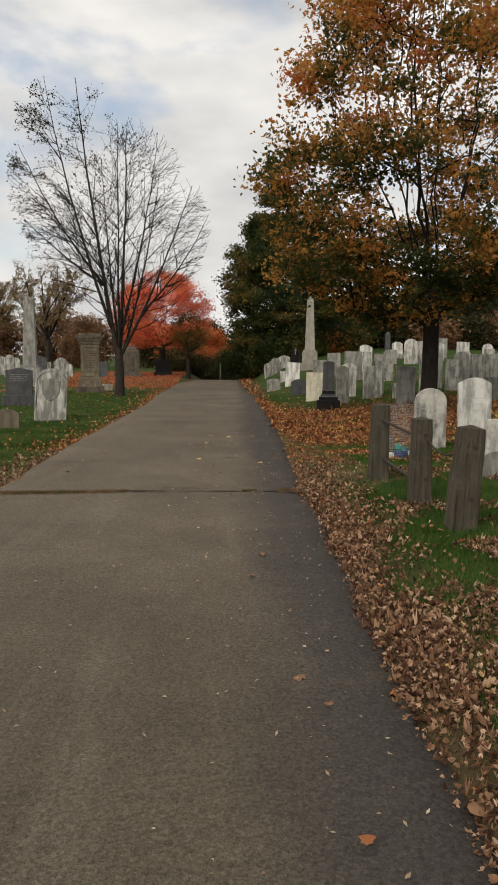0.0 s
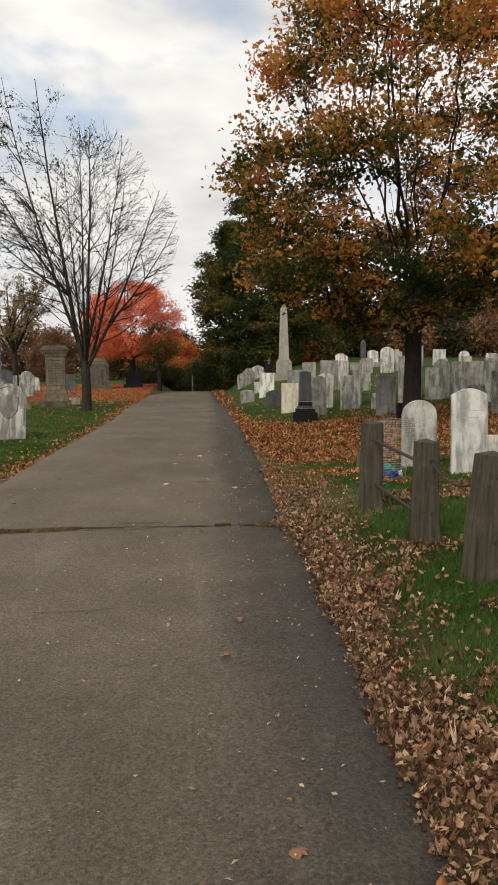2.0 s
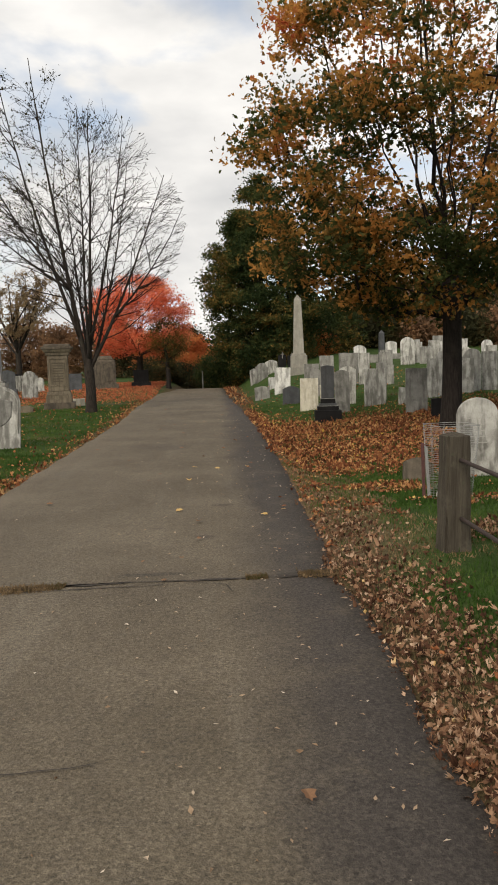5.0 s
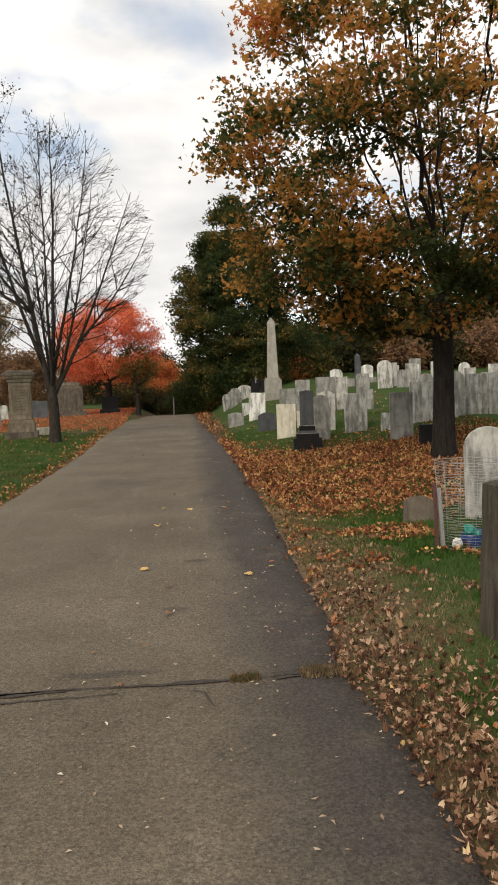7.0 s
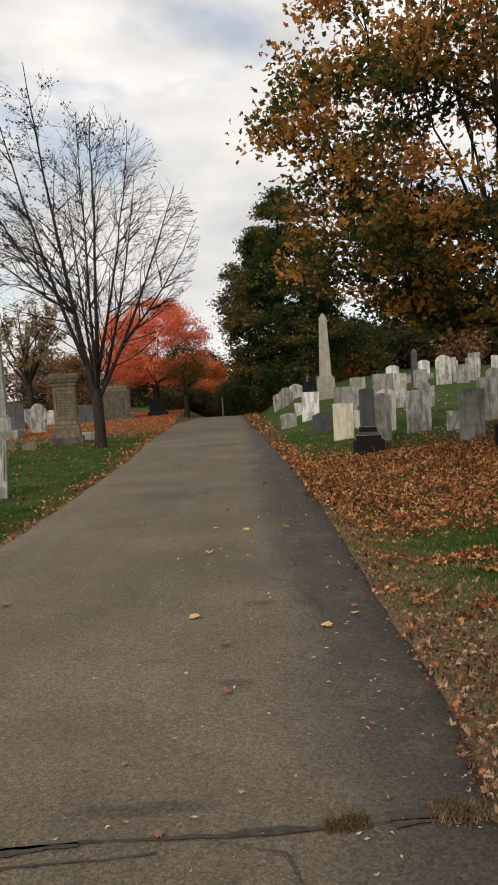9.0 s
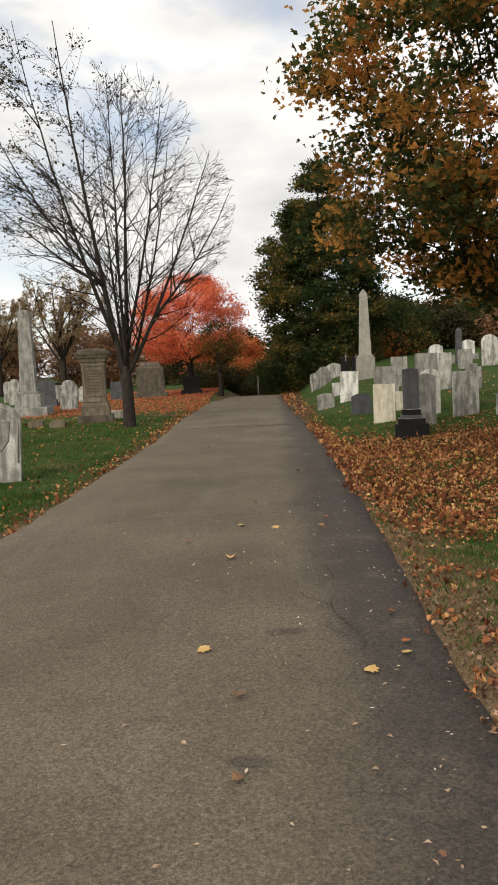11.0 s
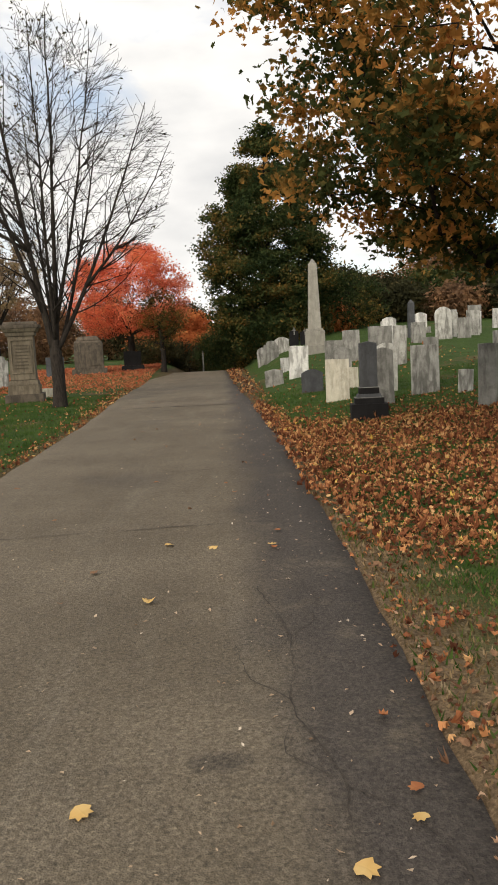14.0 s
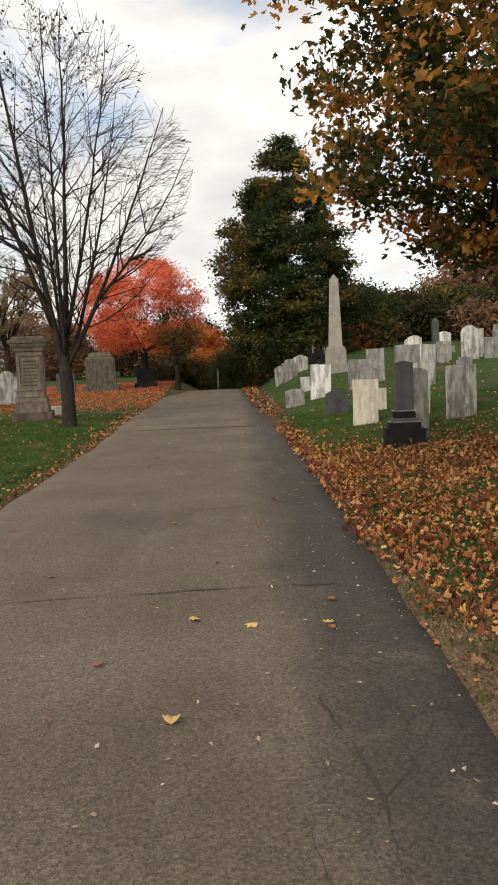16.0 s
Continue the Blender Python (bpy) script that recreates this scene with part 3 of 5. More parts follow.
def build_litter():
    rng = np.random.default_rng(11)
    kinds = {"dead": [], "gold": [], "red": []}

    def sow(x0, x1, y0, y1, per_m2):
        n = int((x1 - x0) * (y1 - y0) * per_m2)
        for x, y, u in zip(rng.uniform(x0, x1, n), rng.uniform(y0, y1, n), rng.uniform(0, 1, n)):
            d, kind = litter_density(x, y)
            if u < d:
                kinds[kind].append((x, y, turf_height(x, y) + rng.uniform(0.012, 0.05)))

    sow(0.7, 4.2, 0.5, 7.0, 3000)
    sow(0.7, 5.5, 7.0, 14.5, 1500)
    sow(0.6, 9.0, 14.5, 30.0, 430)
    sow(0.0, 9.0, 30.0, 56.0, 60)
    sow(-4.6, -2.4, 5.0, 16.0, 330)
    sow(-9.0, -2.4, 10.0, 36.0, 95)
    sow(-13.0, -2.6, 36.0, 66.0, 75)
    words = {"dead": ("fallen_brown_leaves", DEAD_LEAF, "curled dry brown leaves strewn over the verge"), "gold": ("fallen_orange_leaves", GOLD_LEAF, "orange and brown maple leaves carpeting the turf"), "red": ("fallen_red_leaves", SCARLET_LEAF, "bright red leaves carpeting the ground under the tree")}
    for kind, spots in kinds.items():
        p = np.array(spots)
        name, material, words_for = words[kind]
        s = rng.uniform(0.028, 0.062, len(p)) * (0.78 if kind == "dead" else 1.1) * np.where((p[:, 1] < 16.0) & (p[:, 0] > 0), 0.75, 1.0) * np.where(p[:, 1] > 34, 1.5, 1.0)
        tagged(leaf_cloud(name, p, s, 0.62 if kind == "dead" else 0.33, (SMALL, SMALL_T) if kind == "red" else (LOBED, LOBED_T), 5, material, curl=1.1 if kind == "dead" else 0.85), words_for, "leaves", kind="stuff")


build_litter()


def grass_field(name, spots, heights, material, words, seed):
    rng = np.random.default_rng(seed)
    n = len(spots)
    p = np.asarray(spots)
    a = rng.uniform(0, 2 * np.pi, n)
    lean = rng.uniform(0.1, 0.9, n) * heights
    b = rng.uniform(0, 2 * np.pi, n)
    w = rng.uniform(0.002, 0.0045, n) * np.where(p[:, 1] > 12, 2.6, 1.3)
    side = np.stack([np.cos(a), np.sin(a), 0 * a], 1) * w[:, None]
    tip = p + np.stack([np.cos(b) * lean, np.sin(b) * lean, heights], 1)
    v = np.stack([p - side, p + side, tip], 1).reshape(-1, 3)
    return tagged(triangles(name, v, np.arange(3 * n).reshape(-1, 3), material), words, "grass", kind="stuff")


def build_grass():
    rng = np.random.default_rng(4)
    green, dry = [], []

    def sow(x0, x1, y0, y1, per_m2):
        n = int((x1 - x0) * (y1 - y0) * per_m2)
        for x, y, u in zip(rng.uniform(x0, x1, n), rng.uniform(y0, y1, n), rng.uniform(0, 1, n)):
            r = x - lane_right(y) if x > -1 else lane_left(y) - x
            if r < 0.02:
                continue
            g = noise.noise((x * 0.8, y * 0.8, 31.0))
            bare = x > 0 and 9.0 < y < 18 and r < 1.1 + 0.8 * g
            if bare or r < 0.3 + 0.3 * g:
                if u < 0.55:
                    dry.append((x, y, turf_height(x, y)))
                elif u < 0.7 and bare:
                    green.append((x, y, turf_height(x, y)))
            elif u < 0.75 + 0.5 * g:
                green.append((x, y, turf_height(x, y)))

    sow(0.9, 3.6, 1.5, 9.0, 3600)
    sow(0.9, 6.0, 9.0, 17.0, 1500)
    sow(0.9, 9.0, 17.0, 34.0, 420)
    sow(-6.0, -2.6, 8.0, 20.0, 1100)
    sow(-10.0, -2.6, 20.0, 38.0, 420)
    grass_field("grass", green, rng.uniform(0.02, 0.065, len(green)), BLADE, "short green grass growing between fallen leaves", 8)
    joint = joint_dirt()
    grass_field("joint_grass", joint, rng.uniform(0.004, 0.026, len(joint)), JOINT, "dead grass and dirt caught in the joint", 10)
    grass_field("dry_grass", dry, rng.uniform(0.012, 0.04, len(dry)), STRAW, "sparse dry tan grass beside the lane", 9)


build_grass()


# ---- gravestones ----
def outline(style, w, h):
    """The front outline of a tablet, from the lower left round to the lower right."""
    a = w / 2
    if style == "round":
        n, r = 14, a
        top = [(-a * math.cos(math.pi * i / n), h - r * 0.86 + r * 0.86 * math.sin(math.pi * i / n)) for i in range(n + 1)]
    elif style == "arch":
        n, rise = 12, 0.18 * w
        top = [(-a + w * i / n, h - rise + rise * math.sin(math.pi * i / n)) for i in range(n + 1)]
    elif style == "shoulder":
        n, s, r = 10, 0.14 * w, a * 0.72
        top = [(-a, h - r * 0.8), (-a + s, h - r * 0.8)] + [(-r * math.cos(math.pi * i / n), h - r * 0.72 + r * 0.72 * math.sin(math.pi * i / n)) for i in range(n + 1)] + [(a - s, h - r * 0.8), (a, h - r * 0.8)]
    elif style == "peak":
        top = [(-a, h - 0.10 * w), (0, h), (a, h - 0.10 * w)]
    elif style == "broken":
        top = [(-a, h), (-a * 0.3, h * 0.985), (a * 0.2, h * 0.93), (a * 0.6, h * 0.95), (a, h * 0.86)]
    else:
        top = [(-a, h), (-a * 0.3, h * 1.006), (a * 0.4, h * 0.996), (a, h * 1.004)]
    return [(-a, -0.15)] + top + [(a, -0.15)]


def slab_bm(style, w, h, thick):
    bm = bmesh.new()
    pts = outline(style, w, h)
    front = [bm.verts.new((x, -thick / 2, z)) for x, z in pts]
    back = [bm.verts.new((x, thick / 2, z)) for x, z in pts]
    faces = [bm.faces.new(front), bm.faces.new(back[::-1])]
    for i in range(len(pts)):
        j = (i + 1) % len(pts)
        bm.faces.new((front[i], back[i], back[j], front[j]))
    rim = {e for f in faces for e in f.edges}
    bmesh.ops.bevel(bm, geom=list(rim), offset=min(0.012, thick * 0.15), segments=2, affect="EDGES", profile=0.5)
    bmesh.ops.triangulate(bm, faces=[f for f in bm.faces if len(f.verts) > 4])
    return bm


def lettering(parent, w, h, thick, rows, lift, seed=1):
    """Worn lines of carving that cannot be read, a bar for each."""
    rnd = random.Random(seed)
    for i in range(rows):
        z = lift + h * (0.74 - 0.075 * i)
        a = w * rnd.uniform(0.2, 0.36)
        bm = bmesh.new()
        add_box(bm, -a, a, -thick / 2 - 0.0015, -thick / 2 + 0.004, z, z + h * 0.008)
        part("inscription_line", bm, INK, parent)


def gravestone(x, y, w, h, style="flat", material=MARBLE, thick=0.07, lean=0.0, tip=0.0, turn=0.0, text=0, label="", base=None):
    """A tablet set in the turf; base: width, height and depth of a plinth under it."""
    m = pose(x, y, lie(x, y), tip, lean, turn)
    ob = thing("gravestone", m, label or WORDS[(style, material.name)], "gravestone", "gravestones")
    lift = 0.0
    if base:
        bm = bmesh.new()
        add_box(bm, -base[0] / 2, base[0] / 2, -base[2] / 2, base[2] / 2, -0.15, base[1], 0.97, 0.012)
        part("plinth", bm, GREY if material in (MARBLE, WHITE, CREAM) else material, ob)
        lift = base[1]
    tab = part("tablet", slab_bm(style, w, h - lift, thick), material, ob)
    tab.location.z = lift
    if text:
        lettering(ob, w, h - lift, thick, text, lift, int(x * 100 + y * 10))
    return ob


STYLE_WORDS = {"flat": "flat-topped", "round": "round-topped", "arch": "arch-topped", "shoulder": "shouldered", "peak": "peaked", "broken": "broken-topped"}
STONE_WORDS = {"weathered_marble": "pale marble tablet gravestone streaked with grey grime", "white_marble": "white marble tablet gravestone with faint stains", "grey_stone": "grey stone tablet gravestone with dark runs", "dark_granite": "dark granite gravestone set in the turf", "grey_granite": "blue-grey granite gravestone set in the turf", "cream_marble": "cream marble tablet gravestone with brown stains", "brown_sandstone": "brown sandstone gravestone set in the turf"}
WORDS = {(s, m): f"{a} {b}" for s, a in STYLE_WORDS.items() for m, b in STONE_WORDS.items()}

# the row of stones nearest to the lane
gravestone(3.62, 14.72, 0.57, 1.12, "round", MARBLE, 0.09, 0, -1, 0, 5)
gravestone(3.95, 13.13, 0.54, 1.27, "arch", WHITE, 0.09, 0, -2, 4, 3)
gravestone(5.06, 13.88, 0.62, 1.29, "flat", MARBLE, 0.08, 0.5, 1, 4, 5)
gravestone(3.87, 11.39, 0.54, 0.66, "flat", MARBLE, 0.08, 0, 0, 3, 4)
gravestone(3.25, 9.75, 0.39, 0.34, "arch", GREY, 0.07, 0, -5, 5, 0)
gravestone(2.82, 14.95, 0.40, 0.33, "arch", SAND_DARK, 0.08, 4, -10, 0, 0, "low grey-brown footstone leaning back among fallen leaves")

# the slabs beyond the leaf carpet
gravestone(3.05, 30.51, 0.60, 1.08, "flat", CREAM, 0.07, 0.6, -2, 0)
gravestone(3.86, 28.54, 0.46, 1.33, "arch", GREY, 0.07, -1.0, 0, -3)
gravestone(4.36, 30.75, 0.56, 1.30, "arch", MARBLE, 0.07, 1.0, 0, -4)
gravestone(5.06, 29.5, 0.69, 1.18, "flat", MARBLE, 0.08, -0.5, 0, 2)
gravestone(5.54, 30.9, 0.34, 1.26, "flat", GREY, 0.07, 0.5, 0, -2)
gravestone(2.66, 32.78, 0.61, 0.66, "arch", SLATE, 0.12, 0, -3, 2)
gravestone(1.83, 36.5, 0.60, 0.56, "peak", GREY, 0.10, -2, 0, 0)
gravestone(2.69, 37.08, 0.65, 1.06, "flat", WHITE, 0.07, 1.2, 0, -4)
gravestone(2.48, 40.06, 0.34, 0.52, "flat", WHITE, 0.1, -2, 0, 0)
gravestone(2.34, 46.6, 0.70, 0.94, "shoulder", GREY, 0.08, 4, 0, 10)
gravestone(2.05, 47.6, 0.50, 0.80, "round", MARBLE, 0.08, -3, 0, 5)
gravestone(2.96, 47.62, 0.66, 0.72, "arch", MARBLE, 0.08, -2, 0, 5)
gravestone(3.98, 37.73, 0.62, 0.97, "flat", GREY, 0.08, 0, 0, -3)
gravestone(3.72, 34.14, 0.57, 1.03, "arch", GREY, 0.08, 1, 0, 0)
gravestone(4.84, 39.27, 0.62, 1.12, "flat", GREY, 0.08, -1, 0, 0)
gravestone(3.79, 32.51, 0.27, 0.57, "flat", CREAM, 0.06, 0, 0, 0)
gravestone(5.36, 36.6, 0.78, 1.30, "flat", GREY, 0.09, 0, 0, -2)
gravestone(5.90, 36.1, 0.42, 1.26, "flat", MARBLE, 0.09, 0.5, 0, -3)
gravestone(6.58, 41.0, 0.53, 1.28, "arch", WHITE, 0.09, 0, 0, 0)
gravestone(8.55, 44.5, 0.62, 0.78, "flat", GREY, 0.10, 0, 0, 0)
gravestone(9.89, 49.6, 0.64, 1.0, "arch", WHITE, 0.12, 0, 0, 0, 0, "", (0.95, 0.3, 0.4))
gravestone(9.66, 44.6, 0.72, 1.38, "round", MARBLE, 0.10, -1, 0, 2)
gravestone(10.35, 45.7, 0.36, 1.2, "flat", MARBLE, 0.10, 1, 0, 0)
gravestone(10.58, 44.7, 0.58, 0.88, "flat", GREY, 0.10, 0, 0, 0)
gravestone(11.40, 46.1, 0.60, 1.12, "flat", MARBLE, 0.10, 0, 0, 0)
gravestone(10.99, 48.0, 0.53, 0.97, "flat", MARBLE, 0.10, 0, 0, 0)
gravestone(11.84, 47.4, 0.68, 1.0, "flat", WHITE, 0.10, 0, 0, 3)
gravestone(7.2, 44.3, 0.60, 1.0, "arch", WHITE, 0.10, 0, 0, 0)
gravestone(8.15, 43.1, 0.50, 0.75, "flat", GREY, 0.10, 0, 0, 0)
gravestone(8.32, 46.8, 0.56, 0.43, "flat", GREY, 0.12, 0, 0, 0)
gravestone(5.80, 28.7, 0.35, 0.53, "flat", MARBLE, 0.07, 2, 0, 0)
gravestone(5.46, 25.7, 0.59, 1.22, "flat", GREY, 0.08, 0, 0, -2)
gravestone(7.08, 29.5, 0.69, 1.24, "flat", MARBLE, 0.08, 0, 0, -2)
gravestone(7.82, 31.45, 0.48, 1.40, "round", GREY, 0.08, 0, 0, 0)
gravestone(5.44, 23.47, 0.32, 0.50, "flat", DARK, 0.12, 0, 0, 6)
gravestone(8.70, 31.1, 0.60, 1.46, "round", GREY, 0.08, 0, 0, 2)
gravestone(8.27, 30.6, 0.62, 1.17, "flat", MARBLE, 0.08, 1, 0, -2)
gravestone(9.45, 31.3, 0.72, 1.34, "flat", MARBLE, 0.08, 0, 0, 0)
gravestone(10.05, 31.2, 0.45, 1.36, "flat", GREY, 0.08, 0, 0, 2)
gravestone(10.65, 32.9, 0.60, 1.22, "flat", MARBLE, 0.08, 0, 0, 0)
gravestone(6.66, 35.0, 0.40, 0.75, "flat", MARBLE, 0.08, 0, 0, 0)
gravestone(8.05, 22.84, 0.73, 1.17, "flat", MARBLE, 0.10, 0, 0, 2, 5)
gravestone(7.74, 24.3, 0.48, 0.76, "flat", GREY, 0.08, 0, 0, 0)
gravestone(9.86, 29.3, 0.41, 1.51, "flat", MARBLE, 0.08, 0, 0, 0)
gravestone(11.2, 31.9, 0.53, 1.33, "flat", GREY, 0.08, 0, 0, 0)
gravestone(13.55, 36.9, 0.63, 1.32, "peak", WHITE, 0.1, 0, 0, 0, 0, "", (0.9, 0.3, 0.4))
gravestone(13.3, 34.7, 1.1, 0.93, "flat", MARBLE, 0.12, 0, 0, 0)
gravestone(13.95, 35.3, 0.66, 1.35, "arch", GREY, 0.1, 0, 0, 0)
gravestone(9.69, 24.0, 0.60, 0.71, "flat", MARBLE, 0.1, 0, 0, 0)

def shield(tab):
    """A raised rim and a carved shield on the face of a tablet."""
    pts = [(-0.22, 1.02), (0.0, 1.08), (0.22, 1.02), (0.20, 0.72), (0.10, 0.58), (0.0, 0.52), (-0.10, 0.58), (-0.20, 0.72)]
    bm = bmesh.new()
    f = [bm.verts.new((x, -0.066, z)) for x, z in pts]
    b = [bm.verts.new((x * 1.12, -0.046, 0.8 + (z - 0.8) * 1.12)) for x, z in pts]
    bm.faces.new(f)
    for i in range(8):
        j = (i + 1) % 8
        bm.faces.new((b[i], b[j], f[j], f[i]))
    part("carved_shield", bm, GREY, tab, "raised carved shield, grey with grime")
    arch = [(0.36 * math.cos(math.pi * i / 16), -0.052, 0.98 + 0.31 * math.sin(math.pi * i / 16)) for i in range(17)]
    tube("carved_rim", [(np.array([(0.36, -0.052, 0.35)] + arch + [(-0.36, -0.052, 0.35)]), np.full(19, 0.014))], GREY, tab, 6)


for i in range(22):
    rnd = random.Random(500 + i)
    x, y = 12.5 + (i % 8) * 1.35 + rnd.uniform(-0.4, 0.4), 38.5 + (i // 8) * 5.5 + rnd.uniform(-1, 1)
    gravestone(x, y, rnd.uniform(0.5, 0.8), rnd.uniform(0.75, 1.35), rnd.choice(("flat", "flat", "round", "arch")), rnd.choice((MARBLE, GREY, MARBLE, WHITE)), 0.09, rnd.uniform(-2, 2), 0, rnd.uniform(-4, 4))

# stones across the lane
tab = gravestone(-4.68, 21.33, 0.81, 1.36, "round", MARBLE, 0.10, 2.5, -3, 8, 0, "round-topped white marble tablet with carved shield, tilting")
shield(tab)
gravestone(-5.15, 18.95, 0.60, 0.46, "arch", SAND, 0.14, 0, 0, 6, 0, "low arched brown stone marker with pale rim")
gravestone(-7.05, 27.38, 0.86, 1.26, "peak", SLATE, 0.16, 0, 0, 6, 4, "blue-grey granite stone on a rough pale plinth", (1.14, 0.36, 0.5))
gravestone(-9.5, 45.4, 0.80, 1.40, "shoulder", MARBLE, 0.12, 1, 0, 6)
gravestone(-11.5, 48.9, 0.86, 1.39, "arch", SLATE, 0.16, 0, 0, 6, 0, "", (1.05, 0.35, 0.4))
gravestone(-14.05, 51.8, 0.66, 1.40, "shoulder", MARBLE, 0.2, 0, 0, 6)
gravestone(-11.9, 52.5, 0.55, 0.95, "flat", GREY, 0.12, 0, 0, 6)
gravestone(-10.3, 51.6, 0.45, 0.85, "round", MARBLE, 0.12, 0, 0, 6)
gravestone(-15.4, 54.9, 0.60, 1.23, "round", MARBLE, 0.12, 0, 0, 6)
gravestone(-14.8, 55.9, 0.60, 1.15, "round", WHITE, 0.12, 0, 0, 6)
gravestone(-12.9, 56.5, 0.70, 1.0, "flat", DARK, 0.16, 0, 0, 6)
gravestone(-16.9, 49.0, 0.80, 1.1, "flat", GREY, 0.16, 0, 0, 6)
gravestone(-8.4, 52.0, 0.90, 1.0, "flat", SLATE, 0.2, 0, 0, 6)
gravestone(-8.15, 35.4, 0.50, 0.28, "arch", SAND, 0.2, 0, 0, 6, 0, "low dark footstone sunk in the grass")
gravestone(-7.27, 34.9, 0.52, 0.28, "arch", SAND, 0.2, 0, 0, 6, 0, "low dark footstone sunk in the grass")
gravestone(-6.0, 38.9, 0.60, 0.30, "flat", CREAM, 0.3, 0, 0, 6, 0, "low pale stone marker behind the bare tree")
gravestone(-4.75, 55.0, 0.95, 1.05, "flat", DARK, 0.2, 0, 0, 5, 0, "polished black granite stone on a grey plinth", (1.25, 0.28, 0.5))


def tier(ob, name, w, d, z0, z1, material, taper=1.0, bevel=0.012, label=""):
    bm = bmesh.new()
    add_box(bm, -w / 2, w / 2, -d / 2, d / 2, z0, z1, taper, bevel)
    return part(name, bm, material, ob, label)


def black_monument():
    x, y = 3.13, 26.52
    ob = thing("monument", pose(x, y, lie(x, y), 0, 0, -4), "small dark granite monument with a black stepped base", "gravestone", "gravestones")
    tier(ob, "base", 0.75, 0.42, -0.15, 0.33, DARK)
    tier(ob, "step", 0.60, 0.34, 0.33, 0.45, DARK)
    tier(ob, "step", 0.52, 0.28, 0.45, 0.53, SLATE, 0.9)
    # thin pale strips laid along the edges of two steps
    tier(ob, "worn_edge", 0.585, 0.33, 0.45, 0.462, GREY, 1.0, 0.003, "thin pale strip along the edge of the step")
    tier(ob, "worn_edge", 0.435, 0.25, 0.655, 0.668, GREY, 1.0, 0.003, "thin pale strip along the edge of the step")
    tier(ob, "step", 0.42, 0.24, 0.53, 0.66, DARK, 0.96)
    bm = slab_bm("peak", 0.36, 0.94, 0.16)
    for v in bm.verts:
        v.co.z = max(v.co.z, 0.0) + 0.66
    part("die", bm, SLATE, ob)


def obelisk(x, y, z, sizes, material, words, turn=0.0, tiers=(), lean=0.0):
    """tiers: (width, foot, top); sizes: shaft width at foot, at top, foot height, shoulder height, tip height."""
    ob = thing("obelisk", pose(x, y, z, 0, lean, turn), words, "obelisk")
    for w, z0, z1 in tiers:
        tier(ob, "plinth", w, w, z0, z1, material, 0.985, 0.02)
    w0, w1, foot, shoulder, tip = sizes
    bm = bmesh.new()
    add_box(bm, -w0 / 2, w0 / 2, -w0 / 2, w0 / 2, foot, shoulder, w1 / w0, 0.01)
    part("shaft", bm, material, ob)
    bm = bmesh.new()
    add_box(bm, -w1 / 2, w1 / 2, -w1 / 2, w1 / 2, shoulder - 0.01, tip, 0.12, 0.004)
    part("cap", bm, material, ob)
    return ob


def pedestal_monument():
    x, y = -6.40, 37.0
    ob = thing("pedestal_monument", pose(x, y, lie(x, y), 0, 0, 8), "brown sandstone pedestal monument with moulded cap and panel", "monument")
    wide = 0.98
    tier(ob, "plinth", 1.24 * wide, 1.08, -0.15, 0.27, SAND_DARK)
    tier(ob, "base", 1.04 * wide, 0.9, 0.27, 0.56, SAND, 0.98)
    tier(ob, "moulding", 0.99 * wide, 0.85, 0.56, 0.74, SAND, 0.9, 0.03)
    tier(ob, "die", 0.82 * wide, 0.80, 0.74, 2.16, SAND, 0.985)
    bm = bmesh.new()
    for x0, x1, z0, z1 in ((-0.34, 0.34, 0.95, 0.99), (-0.34, 0.34, 2.02, 2.06), (-0.34, -0.30, 0.99, 2.02), (0.30, 0.34, 0.99, 2.02)):
        add_box(bm, x0, x1, -0.425, -0.39, z0, z1)
    part("panel_frame", bm, SAND, ob)
    for i in range(8):
        bm = bmesh.new()
        add_box(bm, -0.22 + 0.02 * (i % 3), 0.22 - 0.03 * (i % 2), -0.418, -0.39, 1.85 - i * 0.105, 1.875 - i * 0.105)
        part("inscription_line", bm, INK_BROWN, ob)
    tier(ob, "frieze", 0.92 * wide, 0.86, 2.16, 2.28, SAND, 1.04)
    tier(ob, "cornice", 1.04 * wide, 0.94, 2.28, 2.40, SAND, 1.12, 0.03)
    tier(ob, "cornice", 1.26 * wide, 1.08, 2.40, 2.52, SAND_DARK, 1.0, 0.03)
    tier(ob, "cap", 1.10 * wide, 0.96, 2.52, 2.62, SAND_DARK, 0.90, 0.03)


def block_monument():
    x, y = -6.83, 53.2
    ob = thing("block_monument", pose(x, y, lie(x, y), 0, 0, 7), "wide brown stone family monument with domed cap", "monument")
    tier(ob, "plinth", 1.8, 1.25, -0.15, 0.28, SAND_DARK)
    tier(ob, "die", 1.5, 1.0, 0.28, 1.62, SAND_DARK, 0.98, 0.02)
    bm = bmesh.new()
    add_box(bm, 0.0, 0.64, -0.53, -0.46, 0.45, 1.5)
    part("panel", bm, SAND_DARK, ob)
    tier(ob, "cornice", 1.46, 0.98, 1.62, 1.74, SAND_DARK, 0.94, 0.04)
    tier(ob, "cap", 1.26, 0.84, 1.74, 1.98, SAND_DARK, 0.78, 0.08)


